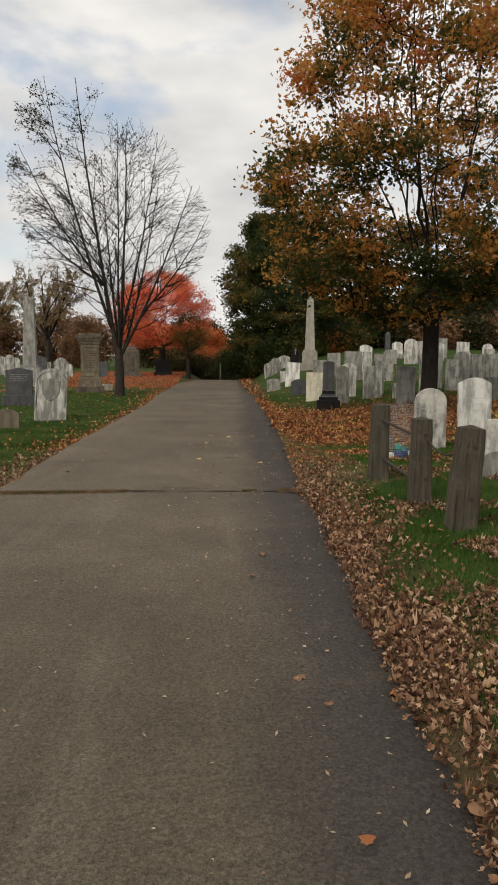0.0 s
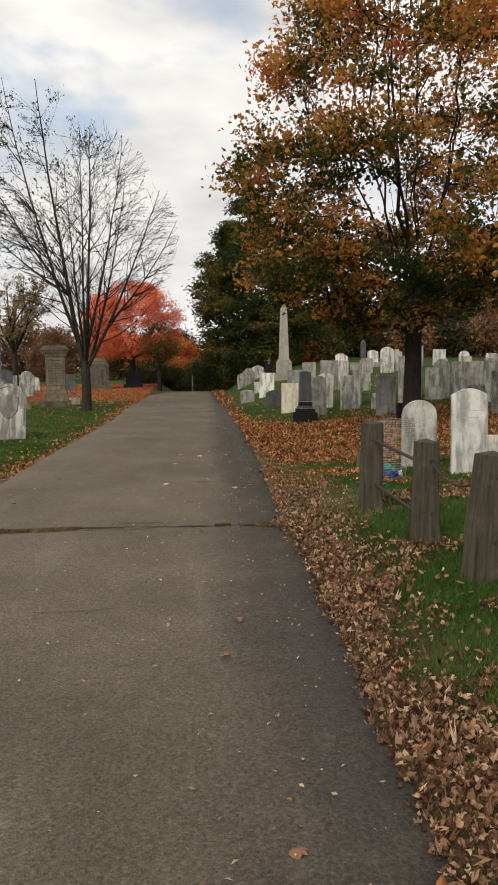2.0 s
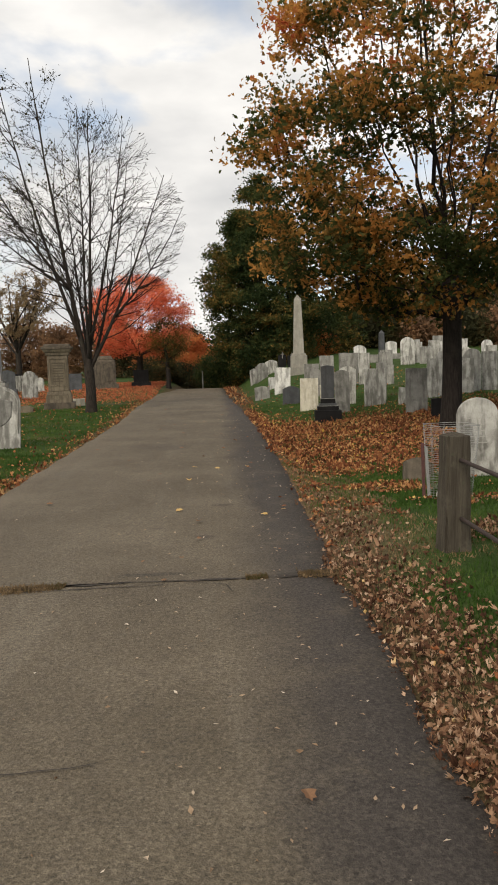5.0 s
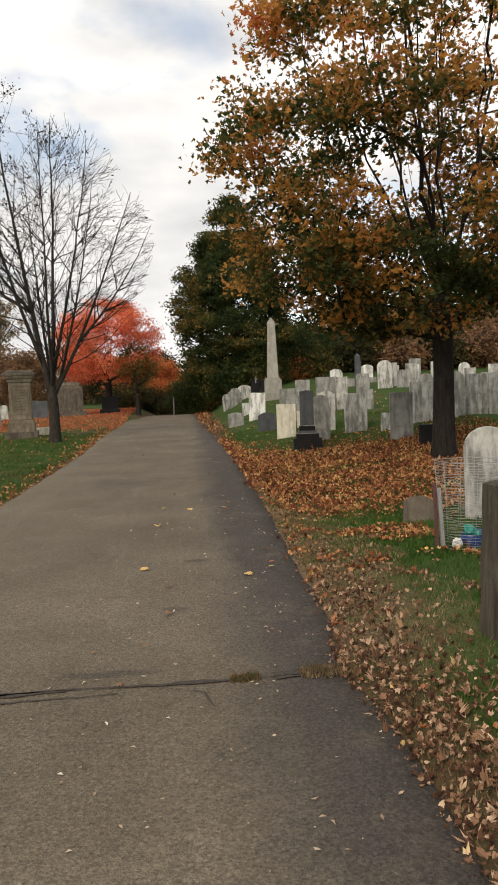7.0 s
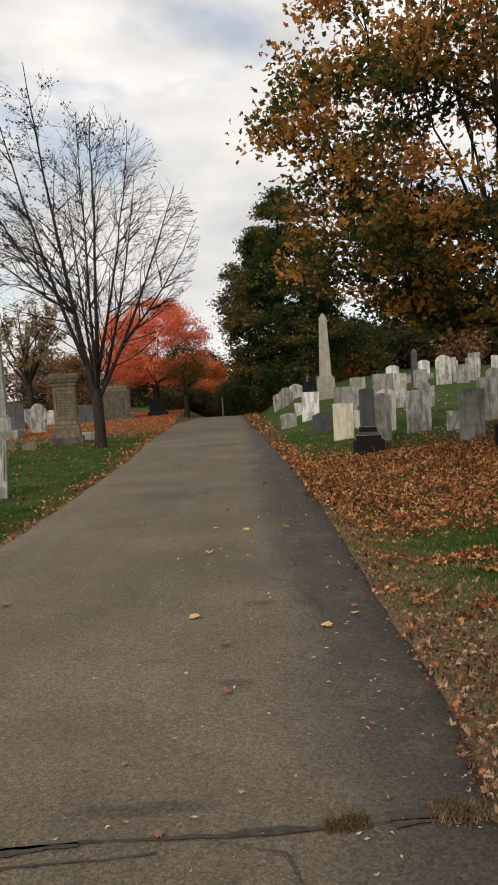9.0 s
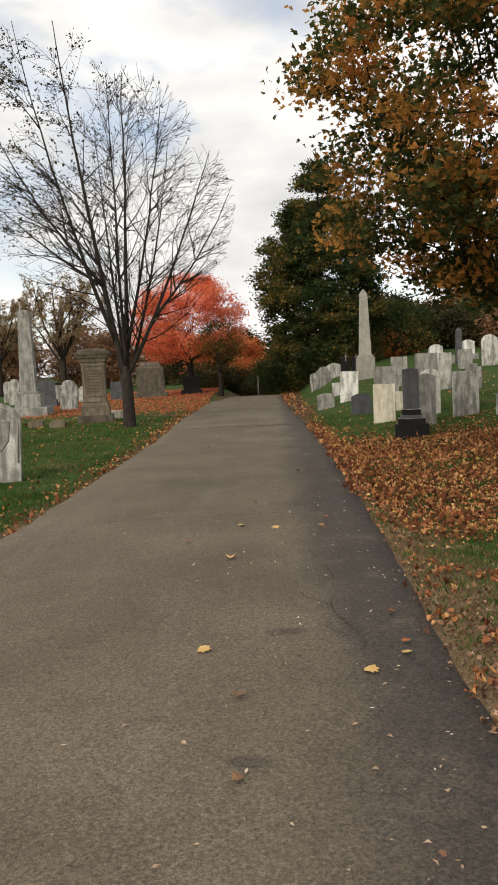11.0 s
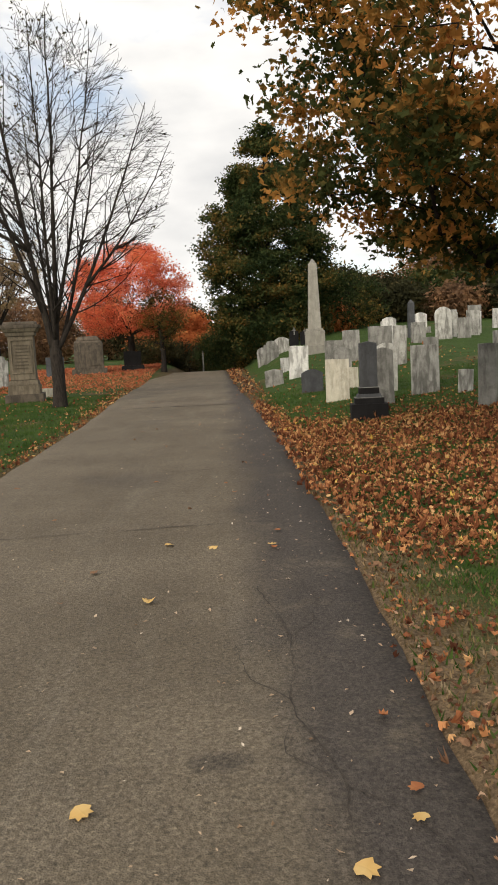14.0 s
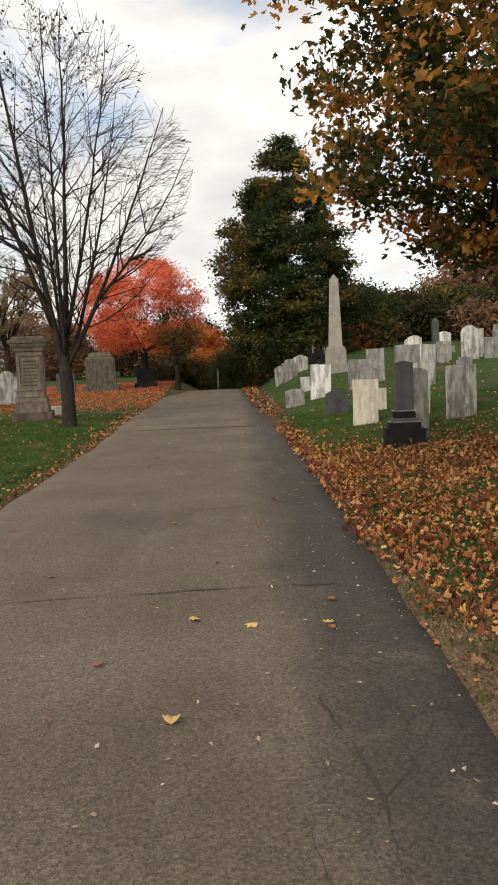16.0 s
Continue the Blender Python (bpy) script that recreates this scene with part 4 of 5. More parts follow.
black_monument()
obelisk(4.14, 44.6, 0.76, (0.54, 0.34, 1.15, 3.85, 4.05), PALE_GRANITE, "tall grey stone obelisk on a stepped plinth", -3, ((1.0, -0.6, 0.45), (0.82, 0.45, 1.05), (0.70, 1.05, 1.15)))
obelisk(-10.47, 42.6, lie(-10.47, 42.6), (0.68, 0.46, 1.05, 4.46, 4.52), GREY, "broken-off pale grey obelisk column on a square plinth", 6, ((1.7, -0.15, 0.38), (1.1, 0.38, 0.95), (0.9, 0.95, 1.05)))
obelisk(8.74, 46.6, lie(8.74, 46.6), (0.30, 0.26, 0.0, 1.55, 1.7), SLATE, "thin dark grey stone pillar", 0)
obelisk(22.5, 57.5, lie(22.5, 57.5), (0.55, 0.42, 0.5, 2.7, 2.95), MARBLE, "pale marble obelisk far up the slope", 0, ((0.85, -0.2, 0.5),))
pedestal_monument()
block_monument()


def cross_stone(x, y, h):
    ob = thing("cross_gravestone", pose(x, y, lie(x, y), 0, 0, 5), "dark stone marker with a small pale cross", "gravestone", "gravestones")
    part("tablet", slab_bm("peak", 0.44, h * 0.78, 0.16), DARK, ob)
    bm = bmesh.new()
    add_box(bm, -0.022, 0.022, -0.12, -0.081, h * 0.55, h * 0.95, 1.0, 0.005)
    add_box(bm, -0.09, 0.09, -0.125, -0.086, h * 0.78, h * 0.78 + 0.045, 1.0, 0.005)
    part("cross", bm, GREY, ob)


cross_stone(3.75, 50.2, 0.95)
cross_stone(4.25, 49.9, 0.85)


# ---- fence posts, rails and chain ----
def fence_post(fence, x, y, w, h, lean, tip, turn, hole=True):
    z = lie(x, y)
    bm = bmesh.new()
    a = w / 2
    rings = []
    for k in range(9):
        u = k / 8
        s = a * (1.12 - 0.16 * u) * (1.0 + 0.02 * math.sin(k * 2.3 + x * 9))
        rings.append([bm.verts.new((s * sx + 0.006 * noise.noise((sx * 3, k * 0.9, x)), s * sy + 0.006 * noise.noise((sy * 3, k * 0.9, y)), -0.15 + (h + 0.15) * u)) for sx, sy in ((-1, -1), (1, -1), (1, 1), (-1, 1))])
    for lo, hi in zip(rings, rings[1:]):
        for i in range(4):
            bm.faces.new((lo[i], lo[(i + 1) % 4], hi[(i + 1) % 4], hi[i]))
    tipv = bm.verts.new((0, 0, h + w * 0.16))
    for i in range(4):
        bm.faces.new((rings[-1][i], rings[-1][(i + 1) % 4], tipv))
    bmesh.ops.bevel(bm, geom=[e for e in bm.edges if abs(e.verts[0].co.x - e.verts[1].co.x) < 0.03 and abs(e.verts[0].co.y - e.verts[1].co.y) < 0.03 and len(e.link_faces) == 2], offset=0.016, segments=2, affect="EDGES")
    ob = part("post", bm, POST, fence)
    ob.matrix_local = pose(x, y, z, tip, lean, turn)
    if hole:
        for hz, hx in ((h * 0.83, 0.012), (h * 0.33, 0.02)):
            bm = bmesh.new()
            bmesh.ops.create_cone(bm, cap_ends=True, segments=12, radius1=0.022, radius2=0.018, depth=0.02, matrix=Matrix.Translation((hx, -a * 1.02, hz)) @ Matrix.Rotation(math.pi / 2, 4, "X"))
            part("bolt_socket", bm, IRON, ob, "rusty socket in the post")
    return ob


def bar_between(name, a, b, r, material, parent, sag=0.0, flat=1.0, n=10):
    pts = [Vector(a).lerp(Vector(b), i / n) - Vector((0, 0, sag * 4 * (i / n) * (1 - i / n))) for i in range(n + 1)]
    return tube(name, [(np.array([tuple(p) for p in pts]), np.full(n + 1, r))], material, parent, 8, flat)


def build_fence():
    fence = thing("fence", Matrix.Identity(4), "old square weathered posts joined by rusty iron rails", "fence")
    fence_post(fence, 1.80, 9.65, 0.19, 0.89, 1.0, 0.0, 6, False)
    fence_post(fence, 1.90, 7.93, 0.17, 0.85, 0.5, 0.0, 10)
    fence_post(fence, 2.00, 6.84, 0.20, 0.86, 5.5, -2.0, 8)
    fence_post(fence, 2.27, 5.82, 0.18, 0.85, 2.0, 0.0, 10)
    bar_between("rail", (1.83, 9.65, 0.84), (1.90, 7.98, 0.80), 0.016, IRON, fence)
    bar_between("rail", (1.83, 9.65, 0.40), (1.90, 7.98, 0.36), 0.016, IRON, fence)
    chain = bar_between("chain", (1.93, 7.9, 0.84), (2.04, 6.9, 0.84), 0.009, IRON, fence, 0.13, n=14)
    chain["label"] = "sagging rusty chain"


build_fence()


def wire_basket():
    x, y = 2.66, 12.75
    z = turf_height(x, y)
    ob = thing("wire_basket", pose(x, y, z, 0, 1.5, 0), "battered galvanised wire litter basket holding rubbish", "litter basket")
    h, r0, r1, n = 0.82, 0.25, 0.32, 12
    for i in range(31):
        u = i / 30
        r = r0 + (r1 - r0) * u
        a = np.linspace(0, 2 * np.pi, 41)
        pts = np.stack([r * np.cos(a), r * np.sin(a) * 0.92, 0.02 + h * u + 0.006 * np.sin(3 * a + i)], 1)
        tube("ring", [(pts, np.full(41, 0.0036 if i in (0, 30) else 0.0019))], WIRE, ob, 5)
    for i in range(n):
        a = 2 * math.pi * i / n
        pts = [(r0 * math.cos(a), r0 * math.sin(a) * 0.92, 0.02), (r1 * math.cos(a), r1 * math.sin(a) * 0.92, 0.02 + h)]
        tube("upright_wire", [(pts, (0.0019, 0.0019))], WIRE, ob, 4)
    bm = bmesh.new()
    add_box(bm, -0.335, -0.30, -0.10, -0.08, -0.05, 0.66, 1.0, 0.004)
    part("stake", bm, RED_PAINT, ob, "faded red wooden stake").rotation_euler = (0, radians(-3), 0)
    bm = bmesh.new()
    add_box(bm, -0.285, -0.25, -0.14, -0.12, -0.02, 0.62, 1.0, 0.004)
    part("stake", bm, WIRE, ob, "grey metal stake").rotation_euler = (0, radians(-5), 0)
    rnd = random.Random(3)
    for name, material, words, spots in (("plastic_bag", BLUE, "crumpled dark blue plastic bag in the basket", ((0.02, -0.1, 0.09, 0.10), (0.07, -0.08, 0.12, 0.07))), ("ribbon", TEAL, "teal plastic ribbon in the basket", ((-0.02, -0.14, 0.20, 0.05), (0.05, -0.12, 0.15, 0.05))), ("wrapper", PAPER, "pale crumpled paper wrapper in the basket", ((-0.13, -0.12, 0.07, 0.05), (0.14, -0.08, 0.10, 0.05)))):
        for px, py, pz, r in spots:
            bm = bmesh.new()
            g = bmesh.ops.create_icosphere(bm, subdivisions=2, radius=r, matrix=Matrix.Translation((px, py, pz)))
            for v in g["verts"]:
                v.co += Vector((rnd.uniform(-1, 1), rnd.uniform(-1, 1), rnd.uniform(-1, 1))) * r * 0.35
            item = part(name, bm, material)
            item.matrix_world = pose(x, y, z)
            tagged(item, words, "litter")


wire_basket()


# ---- trees ----
def unit(v):
    return v / (np.linalg.norm(v) + 1e-9)


def bare_limbs(rng, foot, trunk, r0, limbs, reach, levels=3, spread=(10, 42), rise=0.06, dense=1.0, weight=(1.0, 1.0)):
    """Upswept limbs from a short trunk, forking level by level; returns tubes and the twig ends."""
    chains, ends = [], []
    foot = np.asarray(foot, float)
    top = foot + (0.03 * trunk, 0, trunk)
    tr = np.array([foot + (top - foot) * u + np.array([0.02 * math.sin(5 * u), 0.02 * math.cos(4 * u), 0]) for u in np.linspace(0, 1, 8)])
    tr[0, 2] -= 0.2
    chains.append((tr, r0 * np.array([1.5, 1.16, 1.04, 1.0, 0.97, 0.96, 0.98, 1.0])))

    def grow(p, d, length, r, level):
        n = max(4, int(length / (0.35 if level < 2 else 0.22)))
        pts, rad = [p], [r]
        seg = length / n
        bend = rng.normal(0, 0.05, 3)
        for i in range(n):
            d = unit(d + bend * 0.35 + rng.normal(0, 0.055, 3) + np.array([0, 0, rise]))
            p = p + d * seg
            pts.append(p)
            rad.append(max(0.0028, r * (1 - 0.86 * (i + 1) / n)))
        chains.append((np.array(pts), np.array(rad)))
        ends.extend(pts[-3:])
        if level >= levels:
            return
        count = int((4.5 + length * 1.9) * dense) if level < 2 else int(length * 4.2 * dense)
        for c in range(count):
            u = rng.uniform(0.16 if level == 0 else 0.12, 0.97)
            k = min(n - 1, int(u * n))
            base, ax = pts[k], unit(pts[min(k + 1, n)] - pts[max(0, k - 1)])
            side = unit(np.cross(ax, rng.normal(0, 1, 3)))
            ang = radians(rng.uniform(22, 48))
            dd = unit(ax * math.cos(ang) + side * math.sin(ang))
            grow(base, dd, length * rng.uniform(0.26, 0.5) * (1.08 - 0.55 * u), max(0.004, rad[k] * rng.uniform(0.4, 0.6)), level + 1)

    for i in range(limbs):
        a = 2 * math.pi * (i + rng.uniform(-0.25, 0.25)) / limbs
        tilt = radians(spread[0] + (spread[1] - spread[0]) * ((i * 0.618) % 1.0))
        d = np.array([math.cos(a) * math.sin(tilt), math.sin(a) * math.sin(tilt), math.cos(tilt)])
        start = foot + (top - foot) * rng.uniform(0.78, 1.0)
        side = weight[0] if d[0] < 0 else weight[1]
        grow(start, d, reach * side * (0.84 + 0.06 * min(1.0, tilt / radians(34))) * rng.uniform(0.92, 1.0), r0 * rng.uniform(0.36, 0.52), 0)
    return chains, np.array(ends)


def bare_tree(x, y, trunk, r0, limbs, reach, seed, words, bark, leaves, n_leaves, leaf_size, leaf_bias=None, dense=1.0, spread=(10, 42), levels=3, weight=(1.0, 1.0), group=""):
    rng = np.random.default_rng(seed)
    ob = thing("tree", pose(x, y, lie(x, y)), words, "tree", group)
    chains, ends = bare_limbs(rng, (0, 0, 0), trunk, r0, limbs, reach, levels, spread, 0.032, dense=dense, weight=weight)
    tube("trunk", chains[:1], bark, ob, 14)
    big = sorted(range(1, len(chains)), key=lambda i: -chains[i][1][0])[:limbs]
    for i in big:
        tube("limb", [chains[i]], bark, ob, 8)
    rest = [c for i, c in enumerate(chains) if i and i not in set(big)]
    tagged(tube("branchwork", rest, bark, ob, 0), kind="stuff")
    if n_leaves:
        w = leaf_bias(ends) if leaf_bias else np.ones(len(ends))
        pick = rng.choice(len(ends), n_leaves, p=w / w.sum())
        p = ends[pick] + rng.normal(0, 0.09, (n_leaves, 3))
        tagged(leaf_cloud("foliage", p, rng.uniform(0.6, 1.25, n_leaves) * leaf_size, 0.9, (SMALL, SMALL_T), seed, leaves, ob), kind="stuff")
    return ob


def within(p, shape):
    """True inside a crown given as (height, centre, half width) stops."""
    z = [h for h, c, w in shape]
    if not z[0] < p[2] < z[-1]:
        return False
    c, w = np.interp(p[2], z, [q[1] for q in shape]), np.interp(p[2], z, [q[2] for q in shape])
    return ((p[0] - c) / w) ** 2 + (p[1] / w) ** 2 < 1.0


def upswept_tree(x, y, trunk, r0, tips, shape, seed, words, bark, leaves, n_leaves, leaf_size, leaf_bias):
    """A bare tree: limbs sweep up from one fork to their tips, shoots leave them at a sharp angle and fill the crown's shape."""
    rng = np.random.default_rng(seed)
    ob = thing("tree", pose(x, y, lie(x, y)), words, "tree")
    tr = np.array([(0.03 * math.sin(4 * u), 0.03 * u, -0.2 + (trunk + 0.2) * u) for u in np.linspace(0, 1, 9)])
    tube("trunk", [(tr, r0 * np.array([1.55, 1.2, 1.06, 1.0, 0.98, 0.97, 0.95, 0.88, 0.62]))], bark, ob, 14)
    shoots, ends = [], []

    def shoot(p, d, r, level, most):
        seg, pts = 0.2 if level < 3 else 0.13, [p]
        for i in range(int(most / seg)):
            d = unit(d + rng.normal(0, 0.075, 3) + np.array([0, 0, 0.025]))
            p = p + d * seg
            if not within(p, shape) and i > 0:
                break
            pts.append(p)
        n = len(pts)
        if n < 3:
            return
        rad = np.maximum(0.005, r * (1 - 0.8 * np.linspace(0, 1, n)))
        shoots.append((np.array(pts), rad))
        ends.extend(pts[-3:])
        if level < 3:
            sprout(pts, rad, level + 1)

    def sprout(pts, rad, level):
        pts = np.asarray(pts)
        length = np.linalg.norm(np.diff(pts, axis=0), axis=1).sum()
        for c in range(int(length * (2.7, 2.6, 2.2)[level - 1]) + 1):
            u = rng.uniform(0.14 if level == 1 else 0.1, 0.98)
            k = min(len(pts) - 2, int(u * (len(pts) - 1)))
            ax = unit(pts[k + 1] - pts[k])
            out = np.array([pts[k][0] * 0.45, pts[k][1] * 0.45, 0.15]) + rng.normal(0, 0.75, 3)
            side = unit(out - ax * out.dot(ax))
            ang = radians(rng.uniform(28, 54))
            most = (3.4 * (1.05 - 0.6 * u), 1.25, 0.5)[level - 1] * rng.uniform(0.55, 1.0)
            shoot(pts[k], unit(ax * math.cos(ang) + side * math.sin(ang)), max(0.006, min(0.024, rad[k] * rng.uniform(0.42, 0.6))), level, most)

    stems = []
    for tx, ty, tz in tips:
        p0 = np.array([0.01 * tx, 0.01 * ty, trunk * rng.uniform(0.68, 0.8)])
        p2 = np.array([tx, ty, tz])
        if len(stems) > 2:
            near = min(stems[:3], key=lambda q: np.linalg.norm(q[-1] - p2))
            p0 = near[rng.integers(1, 6)]
        p1 = p0 + (p2 - p0) * np.array([0.58, 0.58, 0.42])
        us = np.linspace(0, 1, 18)[:, None]
        wob = np.cumsum(rng.normal(0, 0.022, (18, 3)), 0) * us
        pts = p0 * (1 - us) ** 2 + 2 * p1 * us * (1 - us) + p2 * us ** 2 + wob
        rad = r0 * (0.06 + 0.047 * tz) * (1 - 0.94 * us[:, 0] ** 0.62) + 0.005
        stems.append(pts)
        tube("limb", [(pts, rad if len(stems) < 4 else rad * 0.72)], bark, ob, 8)
        ends.extend(pts[-3:])
        sprout(pts, rad, 1)
    tagged(tube("branchwork", shoots, bark, ob, 0), kind="stuff")
    ends = np.array(ends)
    w = leaf_bias(ends)
    p = ends[rng.choice(len(ends), n_leaves, p=w / w.sum())] + rng.normal(0, 0.08, (n_leaves, 3))
    tagged(leaf_cloud("foliage", p, rng.uniform(0.6, 1.25, n_leaves) * leaf_size, 0.9, (SMALL, SMALL_T), seed, leaves, ob), kind="stuff")
    return ob


def crowned_tree(x, y, height, low, profile, clumps, per, leaf_size, spread, trunk_r, seed, words, bark, leaves, shape, leaders=5, gap=0.0, fork=0.2, inner=0.25, group="", thin=0.75, hem=0.0, flat=0.6, shift=0.0, airy=None):
    """A tree whose crown fills the profile: limbs reach out to every clump of leaves."""
    rng = np.random.default_rng(seed)
    ob = thing("tree", pose(x, y, lie(x, y)), words, "tree", group)
    spots = []
    while len(spots) < clumps:
        z = rng.uniform(low, height)
        a = rng.uniform(0, 2 * np.pi)
        lump = 1.0 + 0.22 * noise.noise((2.2 * math.cos(a), 2.2 * math.sin(a), z * 0.55 + seed))
        rr = profile((z - low) / (height - low)) * lump
        if rng.uniform(0, 1) > max(0.15, rr / profile(0.35)):
            continue
        r = rr * math.sqrt(rng.uniform(inner, 1.0))
        p = np.array([r * math.cos(a) + shift * step(z / (0.6 * height)), r * math.sin(a), z])
        if hem and z < low + hem * (r / profile(0.33)) ** 2:
            continue
        if noise.noise((p[0] * 0.55 + seed, p[1] * 0.55, p[2] * 0.9)) < (gap(p) if callable(gap) else gap) - 0.12 * (r / max(rr, 0.1) > 0.85):
            continue
        spots.append(p)
    spots = np.array(spots)
    # trunk and leaders first, then each clump joins the nearest wood below it
    nodes, parent = [np.array([0, 0, -0.2])], [-1]
    chains = []

    def run(start, pts):
        idx = [start]
        for p in pts:
            nodes.append(np.asarray(p, float))
            parent.append(idx[-1])
            idx.append(len(nodes) - 1)
        chains.append(idx)
        return idx

    top = height * fork
    trunk = run(0, [(0.03 * math.sin(3 * u), 0.03 * math.cos(2 * u), u * top) for u in np.linspace(0.08, 1, 7)])
    for i in range(leaders):
        a = 2 * math.pi * i / leaders + rng.uniform(-0.3, 0.3)
        f = 0.0 if i == 0 else rng.uniform(0.25, 0.62)
        length = height * (0.93 if i == 0 else rng.uniform(0.62, 0.86)) - top
        pts = []
        for u in np.linspace(0.1, 1, 11):
            zz = top + length * u
            rr = f * profile(max(0.0, (zz - low) / (height - low))) * (u ** 0.75)
            pts.append((rr * math.cos(a) + shift * step(zz / (0.6 * height)) - shift * step(top / (0.6 * height)) + rng.normal(0, 0.06), rr * math.sin(a) + rng.normal(0, 0.06), zz))
        run(trunk[-1 - (i % 2)], pts)
    order = np.argsort(np.hypot(spots[:, 0], spots[:, 1]) + 0.15 * np.abs(spots[:, 2] - top))
    for s in spots[order]:
        arr = np.array(nodes)
        d = np.linalg.norm(arr - s, axis=1)
        cost = d + 1.6 * np.maximum(0, arr[:, 2] - (s[2] - 0.28 * d)) + 5.0 * (arr[:, 2] < top * 0.75)
        k = int(np.argmin(cost))
        m = max(1, int(d[k] / 0.45))
        bow = np.array([0, 0, 0.10 * d[k]])
        run(k, [arr[k] + (s - arr[k]) * u + bow * math.sin(math.pi * u) + rng.normal(0, 0.03, 3) * (u < 1) for u in np.linspace(1 / m, 1, m)])
    load = np.zeros(len(nodes))
    for c in chains:
        load[c[-1]] += 1
    for i in range(len(nodes) - 1, 0, -1):
        load[parent[i]] += load[i]
    rad = trunk_r * thin * (np.maximum(load, 0.6) / load[0]) ** 0.5
    arr = np.array(nodes)
    wood = [(arr[c], np.minimum(rad[c], rad[c[1]] * 1.05) if n else trunk_r * np.array([1.5, 1.18, 1.05, 1.0, 0.97, 0.95, 0.95, 0.98])) for n, c in enumerate(chains)]
    tube("trunk", wood[:1], bark, ob, 14)
    for w in wood[1 : 1 + leaders]:
        tube("limb", [w], bark, ob, 8)
    tagged(tube("branchwork", wood[1 + leaders :], bark, ob, 0), kind="stuff")
    n = clumps * per
    offs = rng.normal(0, 1, (n, 3)) * (spread, spread, spread * flat)
    p = np.repeat(spots, per, 0) + offs
    if airy:
        # fewer leaves to a clump towards the top
        p = p[rng.uniform(0, 1, n) > np.array([airy[2] * step((z - airy[0]) / (airy[1] - airy[0])) for z in p[:, 2]])]
        n = len(p)
    tagged(leaf_cloud("foliage", p, rng.uniform(0.65, 1.25, n) * leaf_size, 0.75, shape, seed, leaves, ob, curl=0.3), kind="stuff")
    return ob


def ovate(r, peak=0.32, top=0.12):
    def f(u):
        u = min(max(u, 0.0), 1.0)
        return r * (0.62 + 0.38 * step(u / peak)) if u < peak else r * (top + (1 - top) * math.sqrt(max(0.0, 1 - ((u - peak) / (1 - peak)) ** 1.7)))
    return f


def maple_girth(u):
    """Crown radius from the lowest leaves to the tip."""
    return float(np.interp(u, (0.0, 0.12, 0.31, 0.42, 0.62, 0.82, 1.0), (3.1, 3.75, 3.85, 3.45, 2.7, 1.7, 0.3)))


def dark_girth(u):
    return float(np.interp(u, (0.0, 0.22, 0.45, 0.62, 0.78, 0.93, 1.0), (3.2, 3.5, 3.55, 2.9, 1.9, 0.85, 0.25)))


# the big maple, the bare tree, the dark tree behind the obelisk, the red tree
crowned_tree(5.05, 20.95, 14.0, 2.25, maple_girth, 930, 70, 0.120, 0.25, 0.205, 21, "large maple with dense golden, russet and green leaves", BARK_DARK, MAPLE_LEAF, (MAPLE, MAPLE_T), leaders=11, gap=lambda p: -0.18 + 0.29 * step((p[2] - 4.0) / 4.0) + 0.36 * math.exp(-((p[0] + 0.6) / 1.1) ** 2 - ((p[2] - 5.9) / 2.1) ** 2), fork=0.23, inner=0.1, hem=1.4, flat=0.5, thin=0.6, shift=-0.55, airy=(3.8, 7.5, 0.34))
BARE_CROWN = ((1.6, 0.0, 0.5), (3.0, 0.0, 1.8), (5.0, -0.1, 3.4), (7.0, -0.1, 4.1), (8.5, -0.5, 3.8), (10.0, -0.9, 3.2), (11.5, -1.6, 2.2), (12.9, -2.2, 0.8))
BARE_TIPS = ((-1.6, 0.2, 12.7), (0.5, -0.3, 11.0), (2.9, 0.5, 8.6), (-2.9, -0.3, 12.4), (1.7, -0.6, 10.2), (0.2, -1.9, 10.3), (-1.0, 2.4, 9.8), (3.7, -0.6, 7.2), (-4.1, 0.7, 7.6), (-3.5, -1.4, 9.6), (1.6, 2.0, 9.4))
upswept_tree(-4.63, 33.6, 2.0, 0.185, BARE_TIPS, BARE_CROWN, 5, "nearly bare tree with upswept dark branches", BARK, DULL_LEAF, 2700, 0.10, lambda e: np.clip(0.15 + (e[:, 2] - 7.5) * 0.25 - e[:, 0] * 0.35, 0.03, 4.0))
crowned_tree(2.95, 55.0, 11.5, 0.5, dark_girth, 1000, 105, 0.16, 0.27, 0.28, 33, "tall dense dark green tree with a pointed crown", BARK_DARK, GREEN_LEAF, (SMALL, SMALL_T), leaders=4, gap=-0.14, fork=0.2, inner=0.15, flat=0.5)
crowned_tree(-4.85, 55.6, 6.8, 1.9, ovate(3.4, 0.35, 0.12), 560, 62, 0.14, 0.22, 0.2, 41, "brilliant red autumn maple over fallen red leaves", BARK, RED_LEAF, (TINY, TINY_T), leaders=5, gap=-0.2, fork=0.28, thin=0.5)

